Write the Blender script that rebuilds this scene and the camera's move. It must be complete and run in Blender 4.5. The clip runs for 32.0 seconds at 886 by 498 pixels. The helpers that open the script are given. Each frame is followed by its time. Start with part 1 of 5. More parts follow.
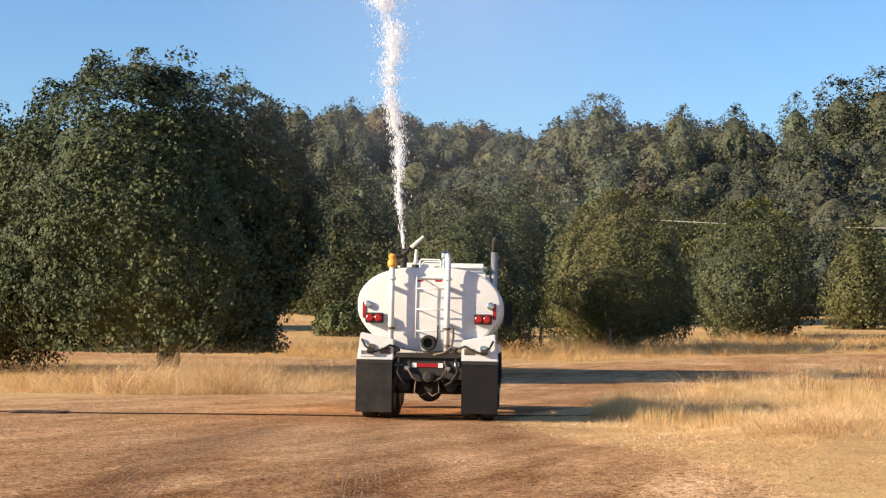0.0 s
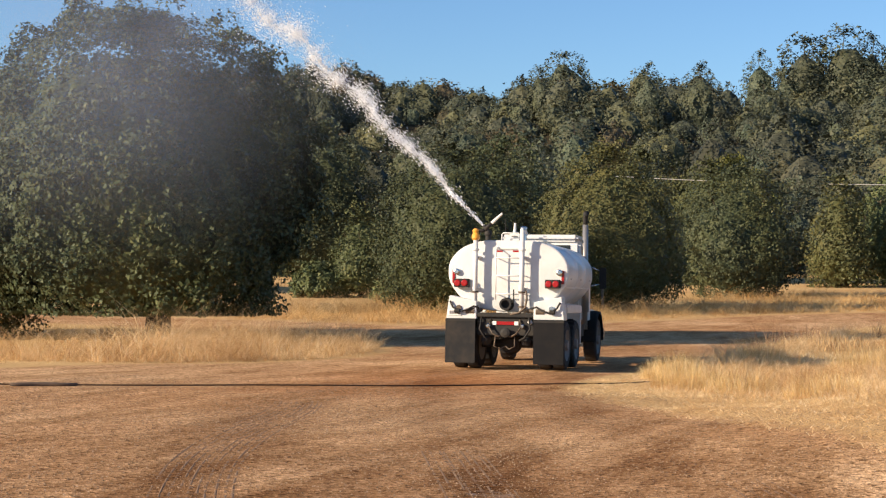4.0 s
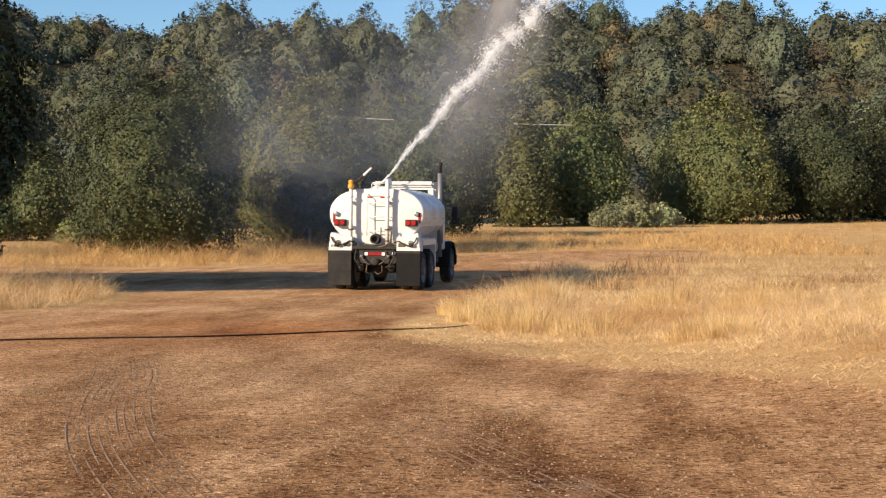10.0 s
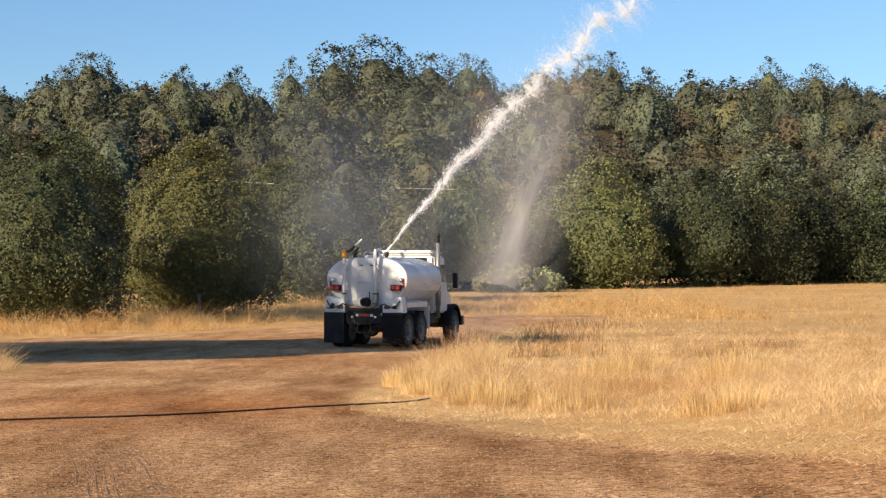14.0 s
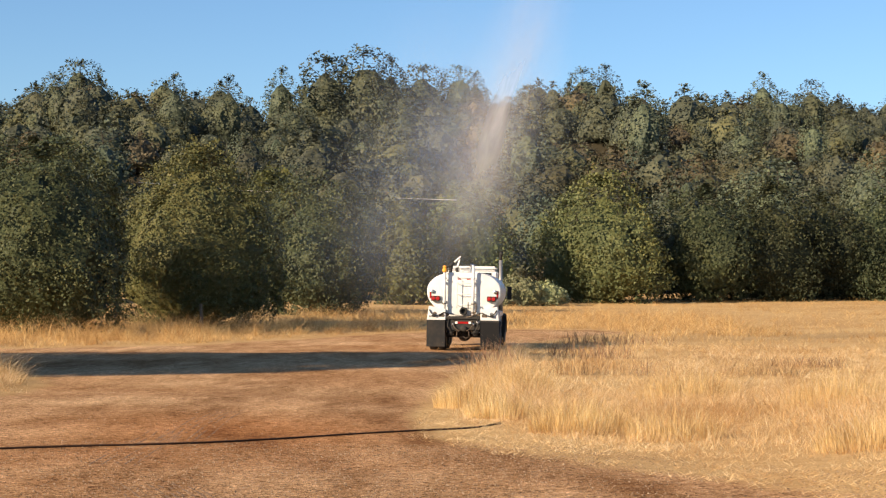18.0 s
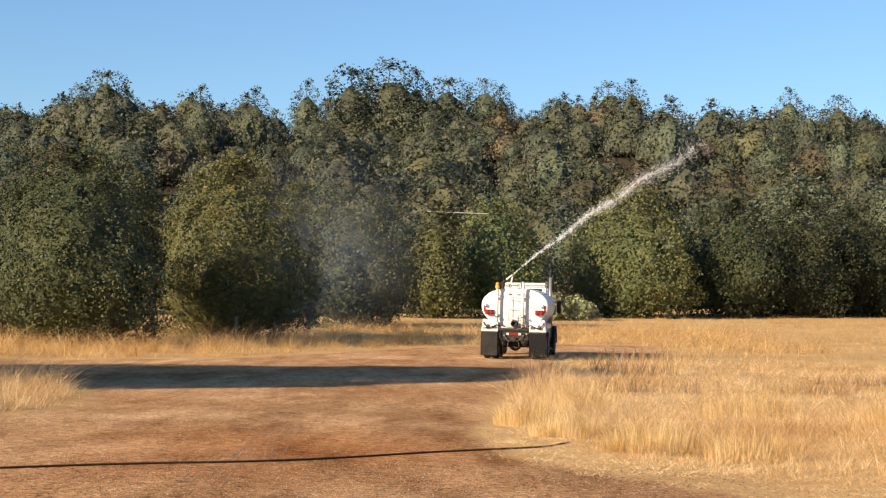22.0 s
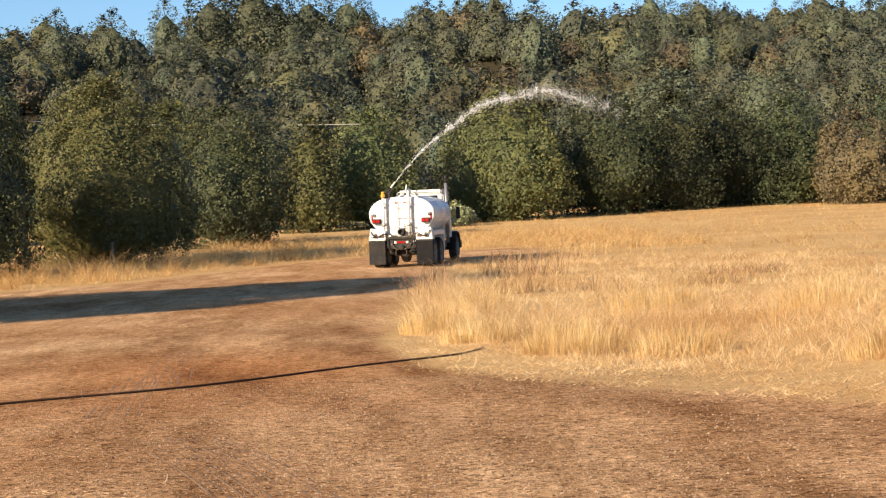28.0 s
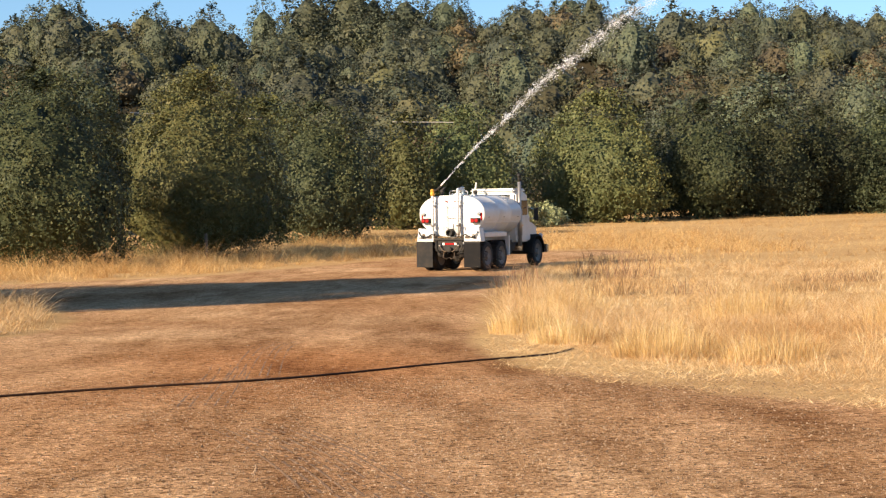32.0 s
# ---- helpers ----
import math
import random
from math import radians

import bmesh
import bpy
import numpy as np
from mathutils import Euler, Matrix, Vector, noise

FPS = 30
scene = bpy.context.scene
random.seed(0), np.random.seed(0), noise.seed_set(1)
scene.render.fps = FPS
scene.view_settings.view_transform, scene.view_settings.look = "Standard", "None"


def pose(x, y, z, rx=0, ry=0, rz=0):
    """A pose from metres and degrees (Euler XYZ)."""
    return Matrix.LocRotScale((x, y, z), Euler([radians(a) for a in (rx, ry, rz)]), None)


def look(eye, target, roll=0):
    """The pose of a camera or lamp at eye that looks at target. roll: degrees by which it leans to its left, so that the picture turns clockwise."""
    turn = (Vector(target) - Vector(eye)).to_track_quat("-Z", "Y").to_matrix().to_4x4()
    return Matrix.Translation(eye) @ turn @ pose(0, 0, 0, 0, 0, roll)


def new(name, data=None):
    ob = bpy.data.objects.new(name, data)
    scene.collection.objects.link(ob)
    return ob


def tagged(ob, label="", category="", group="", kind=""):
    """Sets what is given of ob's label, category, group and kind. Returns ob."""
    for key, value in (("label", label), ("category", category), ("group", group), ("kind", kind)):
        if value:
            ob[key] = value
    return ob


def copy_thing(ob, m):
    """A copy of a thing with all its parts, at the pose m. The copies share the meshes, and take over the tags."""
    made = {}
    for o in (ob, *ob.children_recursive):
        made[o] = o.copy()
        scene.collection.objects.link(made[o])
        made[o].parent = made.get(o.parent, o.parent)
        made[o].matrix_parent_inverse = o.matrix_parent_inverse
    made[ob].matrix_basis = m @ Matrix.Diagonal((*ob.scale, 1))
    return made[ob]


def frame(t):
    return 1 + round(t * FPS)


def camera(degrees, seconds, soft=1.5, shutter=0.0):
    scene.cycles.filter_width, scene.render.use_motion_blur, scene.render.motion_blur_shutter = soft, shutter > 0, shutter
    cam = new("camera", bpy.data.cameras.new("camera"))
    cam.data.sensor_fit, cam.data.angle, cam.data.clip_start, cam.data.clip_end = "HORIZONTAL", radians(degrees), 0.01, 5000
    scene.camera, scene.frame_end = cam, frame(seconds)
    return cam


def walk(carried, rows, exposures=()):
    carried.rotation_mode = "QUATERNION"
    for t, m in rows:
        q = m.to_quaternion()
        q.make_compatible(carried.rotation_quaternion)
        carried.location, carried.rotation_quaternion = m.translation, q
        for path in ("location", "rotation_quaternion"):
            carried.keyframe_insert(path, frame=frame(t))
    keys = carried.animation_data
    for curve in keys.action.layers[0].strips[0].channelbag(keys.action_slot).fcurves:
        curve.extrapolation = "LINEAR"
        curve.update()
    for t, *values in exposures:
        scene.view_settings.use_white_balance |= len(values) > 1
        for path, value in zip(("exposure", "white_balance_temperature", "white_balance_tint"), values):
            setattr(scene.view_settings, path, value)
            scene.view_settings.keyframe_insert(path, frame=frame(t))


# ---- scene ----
cam = camera(31.09, 32.0, soft=1.25)
PATH = [
    (0, (9.543, -10.201, 1.724), (2.516, 8.510, 2.454), 0.98),
    (0.5, (9.206, -9.831, 1.733), (2.407, 8.958, 2.583), -1.48),
    (1, (8.846, -9.492, 1.722), (2.203, 9.353, 2.574), -1.42),
    (1.5, (8.546, -9.194, 1.699), (1.859, 9.655, 1.863), 0.34),
    (2, (8.281, -8.943, 1.680), (1.559, 9.890, 1.327), 1.49),
    (2.5, (8.041, -8.704, 1.682), (1.604, 10.232, 1.706), 1.23),
    (3, (7.793, -8.453, 1.694), (1.551, 10.522, 2.697), 1.08),
    (3.5, (7.483, -8.239, 1.679), (1.170, 10.709, 2.747), 0.88),
    (4, (7.176, -8.011, 1.648), (0.657, 10.895, 1.894), 0.67),
    (4.5, (6.870, -7.784, 1.613), (0.587, 11.183, 0.742), 0.35),
    (6.5, (5.638, -6.974, 1.473), (0.411, 12.312, 0.621), -1.81),
    (7, (5.382, -6.682, 1.464), (-0.076, 12.531, 0.430), -1.86),
    (7.5, (5.160, -6.582, 1.475), (0.258, 12.777, 0.379), -0.38),
    (8, (4.913, -6.269, 1.480), (0.660, 13.270, 1.119), 1.29),
    (8.5, (4.674, -6.072, 1.454), (1.294, 13.640, 1.505), 1.56),
    (9, (4.453, -5.828, 1.447), (1.661, 13.976, 1.412), 0.84),
    (9.5, (4.219, -5.626, 1.439), (1.498, 14.184, 1.080), 0.89),
    (10, (3.964, -5.405, 1.454), (1.669, 14.458, 1.023), 0.39),
    (10.5, (3.740, -5.090, 1.456), (1.540, 14.785, 1.089), -1.16),
    (11, (3.483, -4.894, 1.436), (0.968, 14.945, 1.151), -0.86),
    (11.5, (3.277, -4.651, 1.431), (0.897, 15.204, 1.124), -1.03),
    (12, (3.069, -4.417, 1.436), (0.875, 15.455, 0.899), -1.62),
    (12.5, (2.859, -4.231, 1.448), (1.142, 15.690, 0.966), -1.26),
    (13, (2.707, -4.063, 1.439), (1.084, 15.871, 1.556), -1.13),
    (13.5, (2.529, -3.927, 1.423), (1.239, 16.027, 1.806), -0.67),
    (14, (2.316, -3.761, 1.439), (1.728, 16.226, 1.837), 0.20),
    (14.5, (2.143, -3.694, 1.420), (1.798, 16.278, 2.416), 2.07),
    (15, (1.978, -3.547, 1.419), (1.822, 16.415, 2.638), 2.31),
    (15.5, (1.789, -3.101, 1.414), (2.070, 16.897, 1.467), 0.89),
    (17.5, (1.216, -1.530, 1.411), (1.191, 18.469, 1.677), 0.87),
    (18, (1.052, -1.196, 1.391), (0.649, 18.792, 1.953), 0.84),
    (18.5, (0.895, -1.073, 1.409), (1.333, 18.904, 2.272), 0.15),
    (19, (0.778, -1.142, 1.398), (1.066, 18.848, 1.983), 0.28),
    (19.5, (0.563, -1.012, 1.408), (0.382, 18.988, 1.482), 0.54),
    (20, (0.456, -1.034, 1.413), (-0.104, 18.958, 1.458), 0.70),
    (20.5, (0.450, -0.929, 1.429), (-0.446, 19.044, 1.927), 0.21),
    (21, (0.431, -1.009, 1.438), (-0.534, 18.959, 2.024), 0.41),
    (21.5, (0.421, -1.019, 1.432), (-0.399, 18.955, 2.033), 0.87),
    (22, (0.415, -1.025, 1.430), (-0.264, 18.950, 2.150), 1.30),
    (22.5, (0.410, -0.973, 1.439), (0.041, 18.996, 2.493), 1.58),
    (23, (0.380, -0.925, 1.420), (0.265, 19.045, 2.513), 1.74),
    (23.5, (0.373, -0.840, 1.435), (0.227, 19.102, 2.954), 1.33),
    (24, (0.317, -0.682, 1.439), (0.174, 19.265, 2.874), 0.27),
    (24.5, (0.245, -0.494, 1.439), (0.603, 19.503, 1.501), -0.67),
    (25, (0.201, -0.354, 1.428), (0.842, 19.631, 1.023), -0.72),
    (25.5, (0.153, -0.196, 1.433), (0.774, 19.790, 0.984), -0.38),
    (27.5, (0.018, -0.043, 1.359), (1.311, 19.911, 0.931), -2.23),
    (28, (0.008, -0.056, 1.356), (0.930, 19.919, 0.952), -2.10),
    (28.5, (0.003, -0.054, 1.355), (0.423, 19.938, 0.968), -2.31),
    (29, (0.006, -0.017, 1.354), (0.101, 19.978, 0.918), -2.57),
    (29.5, (0.003, -0.003, 1.347), (-0.010, 19.989, 0.754), -2.70),
    (30, (0.000, 0.000, 1.350), (0.000, 19.989, 0.673), -2.79),
    (30.5, (-0.005, 0.000, 1.349), (0.009, 19.991, 0.728), -2.58),
    (31, (-0.009, -0.004, 1.348), (-0.070, 19.988, 0.795), -2.18),
    (31.5, (-0.006, -0.015, 1.351), (-0.133, 19.978, 0.847), -1.39),
    (32, (-0.011, 0.006, 1.342), (-0.223, 20.001, 0.955), -0.67),
]
EXPOSURE = [(t, stops + 0.07, 6200 + 300 * min(1, max(0, (t - 8) / 8)), 10) for t, stops in [(0, 0.97), (1, 0.82), (2, 0.9), (3, 0.84), (4, 0.78), (7, 0.76), (9, 0.72), (11, 0.8), (12, 0.86), (14, 0.82), (15, 0.7), (16.5, 0.77), (18, 0.81), (19, 0.78), (19.6, 0.97), (20, 1.04), (21, 0.96), (22, 0.87), (24, 0.78), (25, 0.84), (28, 0.94), (30, 0.93), (32, 0.97)]]
walk(cam, [(t, look(eye, target, roll)) for t, eye, target, roll in PATH], EXPOSURE)

# ---- light ----
SUN_AZ, SUN_EL = radians(228), radians(20.5)     # compass angle from +y towards +x
world = bpy.data.worlds.new("sky")
scene.world = world
world.use_nodes = True
wn = world.node_tree
sky = wn.nodes.new("ShaderNodeTexSky")
sky.sky_type, sky.sun_disc = "NISHITA", False
sky.sun_elevation, sky.sun_rotation = SUN_EL, SUN_AZ
sky.air_density, sky.dust_density, sky.ozone_density = 1.0, 0.35, 5.0
wn.links.new(sky.outputs["Color"], wn.nodes["Background"].inputs["Color"])
wn.nodes["Background"].inputs["Strength"].default_value = 0.085
sun_dir = Vector((math.sin(SUN_AZ) * math.cos(SUN_EL), math.cos(SUN_AZ) * math.cos(SUN_EL), math.sin(SUN_EL)))
sun = new("sun", bpy.data.lights.new("sun", "SUN"))
sun.data.energy, sun.data.angle, sun.data.color = 5.0, radians(0.6), (1.0, 0.8, 0.56)
sun.matrix_world = look(sun_dir * 300, (0, 0, 0))

# ---- materials ----
def material(name, rough=0.6, metal=0.0, base=(0.5, 0.5, 0.5)):
    m = bpy.data.materials.new(name)
    m.use_nodes = True
    b = m.node_tree.nodes["Principled BSDF"]
    b.inputs["Base Color"].default_value = (*base, 1)
    b.inputs["Roughness"].default_value = rough
    b.inputs["Metallic"].default_value = metal
    return m, m.node_tree, b


def node(nt, kind, **values):
    n = nt.nodes.new(kind)
    for k, v in values.items():
        n.inputs[k].default_value = v
    return n


def ramp(nt, source, stops):
    n = nt.nodes.new("ShaderNodeValToRGB")
    el = n.color_ramp.elements
    while len(el) < len(stops):
        el.new(0.5)
    for e, (p, c) in zip(el, stops):
        e.position, e.color = p, (*c, 1)
    nt.links.new(source, n.inputs["Fac"])
    return n.outputs["Color"]


def mix(nt, fac, a, b, kind="MIX"):
    n = nt.nodes.new("ShaderNodeMix")
    n.data_type, n.blend_type = "RGBA", kind
    for socket, v in ((n.inputs["Factor"], fac), (n.inputs[6], a), (n.inputs[7], b)):
        if isinstance(v, bpy.types.NodeSocket):
            nt.links.new(v, socket)
        elif isinstance(v, tuple):
            socket.default_value = (*v, 1)
        else:
            socket.default_value = v
    return n.outputs[2]


def noise_tex(nt, scale, detail=6.0, rough=0.6, coords="Object", stretch=None):
    tc = nt.nodes.new("ShaderNodeTexCoord")
    n = node(nt, "ShaderNodeTexNoise", Scale=scale, Detail=detail, Roughness=rough)
    if stretch:
        turn = nt.nodes.new("ShaderNodeMapping")
        turn.inputs["Scale"].default_value, turn.inputs["Rotation"].default_value[2] = stretch[:3], stretch[3]
        nt.links.new(tc.outputs[coords], turn.inputs["Vector"])
        nt.links.new(turn.outputs["Vector"], n.inputs["Vector"])
    else:
        nt.links.new(tc.outputs[coords], n.inputs["Vector"])
    return n.outputs["Fac"]


def bump(nt, bsdf, height, strength, distance):
    n = node(nt, "ShaderNodeBump", Strength=strength, Distance=distance)
    nt.links.new(height, n.inputs["Height"])
    nt.links.new(n.outputs["Normal"], bsdf.inputs["Normal"])


def dappled(name, a, b, scale, rough=0.7, metal=0.0, relief=0.0, fine=40.0, spread=0.25):
    """A surface with two scales of variation between two colours."""
    m, nt, p = material(name, rough, metal)
    big, small = noise_tex(nt, scale), noise_tex(nt, fine)
    c = ramp(nt, big, [(0.5 - spread, a), (0.5 + spread, b)])
    c = mix(nt, 0.35, c, mix(nt, small, a, b), "MIX")
    nt.links.new(c, p.inputs["Base Color"])
    if relief:
        bump(nt, p, small, 0.6, relief)
    return m


def grove(nt, geo):
    """Trees that stand together differ a little in tone from the next ones."""
    n = node(nt, "ShaderNodeTexNoise", Scale=0.11, Detail=3.0, Roughness=0.7)
    nt.links.new(geo.outputs["Position"], n.inputs["Vector"])
    return ramp(nt, n.outputs["Fac"], [(0.36, (0.72, 0.76, 0.8)), (0.5, (1.0, 1.0, 1.0)), (0.64, (1.28, 1.2, 1.02))])


def leafy(name, dark, light, warm, thin=0.25, cells=0.0, sway_of=(0.475, 0.515)):
    """Foliage: each leaf and each tree a little different; cells per metre for close-set leaves."""
    m, nt, p = material(name, 0.55)
    p.inputs["Specular IOR Level"].default_value = 0.12
    geo, info = nt.nodes.new("ShaderNodeNewGeometry"), nt.nodes.new("ShaderNodeObjectInfo")
    c = ramp(nt, geo.outputs["Random Per Island"], [(0.0, dark), (0.6, light), (1.0, warm)])
    hue = node(nt, "ShaderNodeHueSaturation", Saturation=1.0, Value=1.0)
    sway = nt.nodes.new("ShaderNodeMapRange")
    sway.inputs["To Min"].default_value, sway.inputs["To Max"].default_value = sway_of
    nt.links.new(info.outputs["Random"], sway.inputs["Value"])
    nt.links.new(sway.outputs["Result"], hue.inputs["Hue"])
    val = nt.nodes.new("ShaderNodeMapRange")
    val.inputs["To Min"].default_value, val.inputs["To Max"].default_value = (0.75, 1.3) if sway_of[0] < 0.5 else (1.0, 1.0)
    nt.links.new(info.outputs["Random"], val.inputs["Value"])
    nt.links.new(val.outputs["Result"], hue.inputs["Value"])
    back = node(nt, "ShaderNodeBsdfTranslucent")
    if cells:
        tc = nt.nodes.new("ShaderNodeTexCoord")
        cell = node(nt, "ShaderNodeTexVoronoi", Scale=cells)
        nt.links.new(tc.outputs["Object"], cell.inputs["Vector"])
        one = nt.nodes.new("ShaderNodeSeparateColor")
        nt.links.new(cell.outputs["Color"], one.inputs["Color"])
        leaf = ramp(nt, one.outputs["Red"], [(0.0, dark), (0.6, light), (1.0, warm)])
        c = mix(nt, 0.4, c, leaf)
        tilt = node(nt, "ShaderNodeVectorMath")
        tilt.operation = "SUBTRACT"
        nt.links.new(cell.outputs["Color"], tilt.inputs[0])
        tilt.inputs[1].default_value = (0.5, 0.5, 0.5)
        far = node(nt, "ShaderNodeVectorMath")
        far.operation = "MULTIPLY_ADD"
        nt.links.new(tilt.outputs[0], far.inputs[0])
        far.inputs[1].default_value = (0.42, 0.42, 0.42)
        nt.links.new(geo.outputs["Normal"], far.inputs[2])
        unit = node(nt, "ShaderNodeVectorMath")
        unit.operation = "NORMALIZE"
        nt.links.new(far.outputs[0], unit.inputs[0])
        nt.links.new(unit.outputs[0], p.inputs["Normal"])
        c = mix(nt, 1.0, c, grove(nt, geo), "MULTIPLY")
    nt.links.new(c, hue.inputs["Color"])
    nt.links.new(hue.outputs["Color"], p.inputs["Base Color"])
    nt.links.new(hue.outputs["Color"], back.inputs["Color"])
    both = node(nt, "ShaderNodeMixShader", Fac=thin)
    nt.links.new(p.outputs["BSDF"], both.inputs[1])
    nt.links.new(back.outputs["BSDF"], both.inputs[2])
    nt.links.new(both.outputs["Shader"], nt.nodes["Material Output"].inputs["Surface"])
    return m


OAK = leafy("live_oak_leaves", (0.044, 0.056, 0.030), (0.069, 0.081, 0.041), (0.101, 0.106, 0.055), 0.07, 5.5)
OAK_DARK = leafy("shady_oak_leaves", (0.036, 0.048, 0.025), (0.058, 0.070, 0.035), (0.090, 0.096, 0.048), 0.06, 6.5)
OAK_WARM = leafy("turning_oak_leaves", (0.077, 0.093, 0.040), (0.109, 0.121, 0.050), (0.151, 0.144, 0.058), 0.09, 5.5)
GOLD = leafy("yellow_green_leaves", (0.115, 0.132, 0.034), (0.150, 0.162, 0.041), (0.195, 0.194, 0.050), 0.25, 5.5)
HILL_OAK = leafy("hillside_oak_leaves", (0.046, 0.053, 0.038), (0.065, 0.070, 0.048), (0.086, 0.086, 0.058), 0.08, 3.2, (0.475, 0.515))
HILL_WARM = leafy("turning_hillside_leaves", (0.069, 0.074, 0.046), (0.086, 0.088, 0.049), (0.109, 0.102, 0.055), 0.08, 3.2, (0.475, 0.515))
PINE = leafy("grey_pine_needles", (0.068, 0.084, 0.056), (0.094, 0.109, 0.071), (0.121, 0.126, 0.082), 0.08, 3.2)
BROWN = leafy("brown_oak_leaves", (0.084, 0.067, 0.045), (0.093, 0.075, 0.047), (0.119, 0.092, 0.052), 0.08, 3.2)
PALE = leafy("silvery_shrub_leaves", (0.112, 0.135, 0.075), (0.232, 0.255, 0.150), (0.330, 0.338, 0.210), 0.25, 6)
BARK = dappled("oak_bark", (0.03, 0.022, 0.016), (0.085, 0.066, 0.05), 3.0, 0.9, relief=0.02, fine=18)


def straw_like(name, tones, thin):
    """Dry stalks: paler and redder drifts across the field, every stalk a little different."""
    m = leafy(name, *tones, thin, 0.0, (0.5, 0.5))
    nt = m.node_tree
    hue = next(n for n in nt.nodes if n.type == "HUE_SAT")
    source = hue.inputs["Color"].links[0].from_socket
    drift = ramp(nt, noise_tex(nt, 0.35, 5), [(0.36, (0.7, 0.58, 0.46)), (0.49, (0.96, 0.92, 0.87)), (0.62, (1.04, 1.04, 1.02))])
    tuft = ramp(nt, noise_tex(nt, 2.6, 3), [(0.34, (0.62, 0.52, 0.43)), (0.48, (0.93, 0.9, 0.85)), (0.62, (1.08, 1.09, 1.1))])
    nt.links.new(mix(nt, 1.0, source, mix(nt, 1.0, drift, tuft, "MULTIPLY"), "MULTIPLY"), hue.inputs["Color"])
    return m


STRAW = straw_like("dry_grass", ((0.56, 0.37, 0.18), (0.9, 0.68, 0.38), (0.96, 0.85, 0.6)), 0.48)
FAR_STRAW = straw_like("far_dry_grass", ((0.53, 0.345, 0.15), (0.79, 0.56, 0.265), (0.88, 0.69, 0.38)), 0.46)
TUFT = straw_like("tuft_grass", ((0.62, 0.44, 0.19), (0.9, 0.71, 0.37), (0.96, 0.85, 0.54)), 0.48)
PALE_STRAW = straw_like("bleached_straw", ((0.72, 0.48, 0.23), (0.92, 0.69, 0.385), (0.96, 0.82, 0.54)), 0.25)

# ---- the lie of the land ----
def smooth(e0, e1, v):
    k = np.clip((v - e0) / (e1 - e0), 0, 1)
    return k * k * (3 - 2 * k)


def hill(x, y):
    """Wooded hill behind the field, with gullies in its flank."""
    foot = 152 - 0.1 * x
    rise = smooth(0, 1, (y - foot) / (392 - foot))
    top = 32.8 + 3.5 * np.sin(x / 34.0 + 1.2) + 2.0 * np.sin(x / 13.0 + 0.4)
    folds = 3.0 * np.sin(x / 17.0 + y / 60.0) * np.sin(rise * 3.14)
    return rise * (top + 8.0 * smooth(20, 110, -x) + 6.0 * smooth(30, 85, x)) + folds


def land(x, y):
    """Height of the ground in metres."""
    x, y = np.asarray(x, float), np.asarray(y, float)
    z = np.interp(y, [-60, 0, 12, 18, 28, 44, 60, 90, 150, 260], [0.5, 0.0, -0.14, -0.3, -0.5, -0.52, -0.5, -0.15, 1.2, 4.0])
    z = z + 0.38 * smooth(3.0, 7.5, x) * (1 - smooth(18, 40, y)) * smooth(2, 9, y)
    z = z + 0.25 * smooth(8, 40, x) * smooth(25, 80, y)
    z = z + 0.015 * np.sin(x * 0.7 + 1.3 + np.sin(y * 0.31)) * np.sin(y * 0.43 + np.sin(x * 0.6))
    return z + hill(x, y)


LEFT_EDGE = [(-16, -30), (-12, 0), (-11, 14), (-9.6, 20), (-7.6, 22.6), (-7.0, 25), (-7.1, 28), (-7.8, 31), (-8.6, 33.5), (-13, 37.5), (-30, 44), (-80, 52)]
FAR_EDGE = [(-80, 60), (-30, 52), (-13.5, 48.5), (-9, 53), (-5.5, 63), (-2.2, 70), (2.5, 76), (7, 78)]
RIGHT_EDGE = [(8.5, 74.5), (6, 69), (3.0, 60), (1.7, 50), (1.0, 42), (0.55, 33), (0.4, 26), (0.6, 21.5), (1.2, 17.8), (2.5, 14.9), (4.2, 12.4), (5.6, 9.6), (8.2, 5), (14, -4), (30, -30)]
DIRT = np.array(LEFT_EDGE + FAR_EDGE + RIGHT_EDGE, float)


# darker bands from wheels and dripping water, and one of painted shade: the way, half width, depth
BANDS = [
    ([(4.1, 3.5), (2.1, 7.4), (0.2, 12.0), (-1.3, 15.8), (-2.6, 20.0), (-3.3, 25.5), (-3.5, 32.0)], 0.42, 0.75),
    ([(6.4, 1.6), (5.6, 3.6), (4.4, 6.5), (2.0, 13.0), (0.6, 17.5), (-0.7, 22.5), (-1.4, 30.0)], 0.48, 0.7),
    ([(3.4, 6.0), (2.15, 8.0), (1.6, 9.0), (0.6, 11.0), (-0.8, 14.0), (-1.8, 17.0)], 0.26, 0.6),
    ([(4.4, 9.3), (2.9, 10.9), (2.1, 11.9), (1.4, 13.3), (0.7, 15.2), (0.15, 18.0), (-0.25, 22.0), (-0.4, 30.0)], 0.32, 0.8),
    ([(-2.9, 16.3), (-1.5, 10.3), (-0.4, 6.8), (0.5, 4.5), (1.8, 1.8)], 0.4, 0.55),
    # the oak's cast shadow across the road, deepened in the dirt's colour
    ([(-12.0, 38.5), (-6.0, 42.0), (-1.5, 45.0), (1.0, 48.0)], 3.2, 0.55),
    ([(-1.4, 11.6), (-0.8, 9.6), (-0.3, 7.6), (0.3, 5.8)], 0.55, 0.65)]


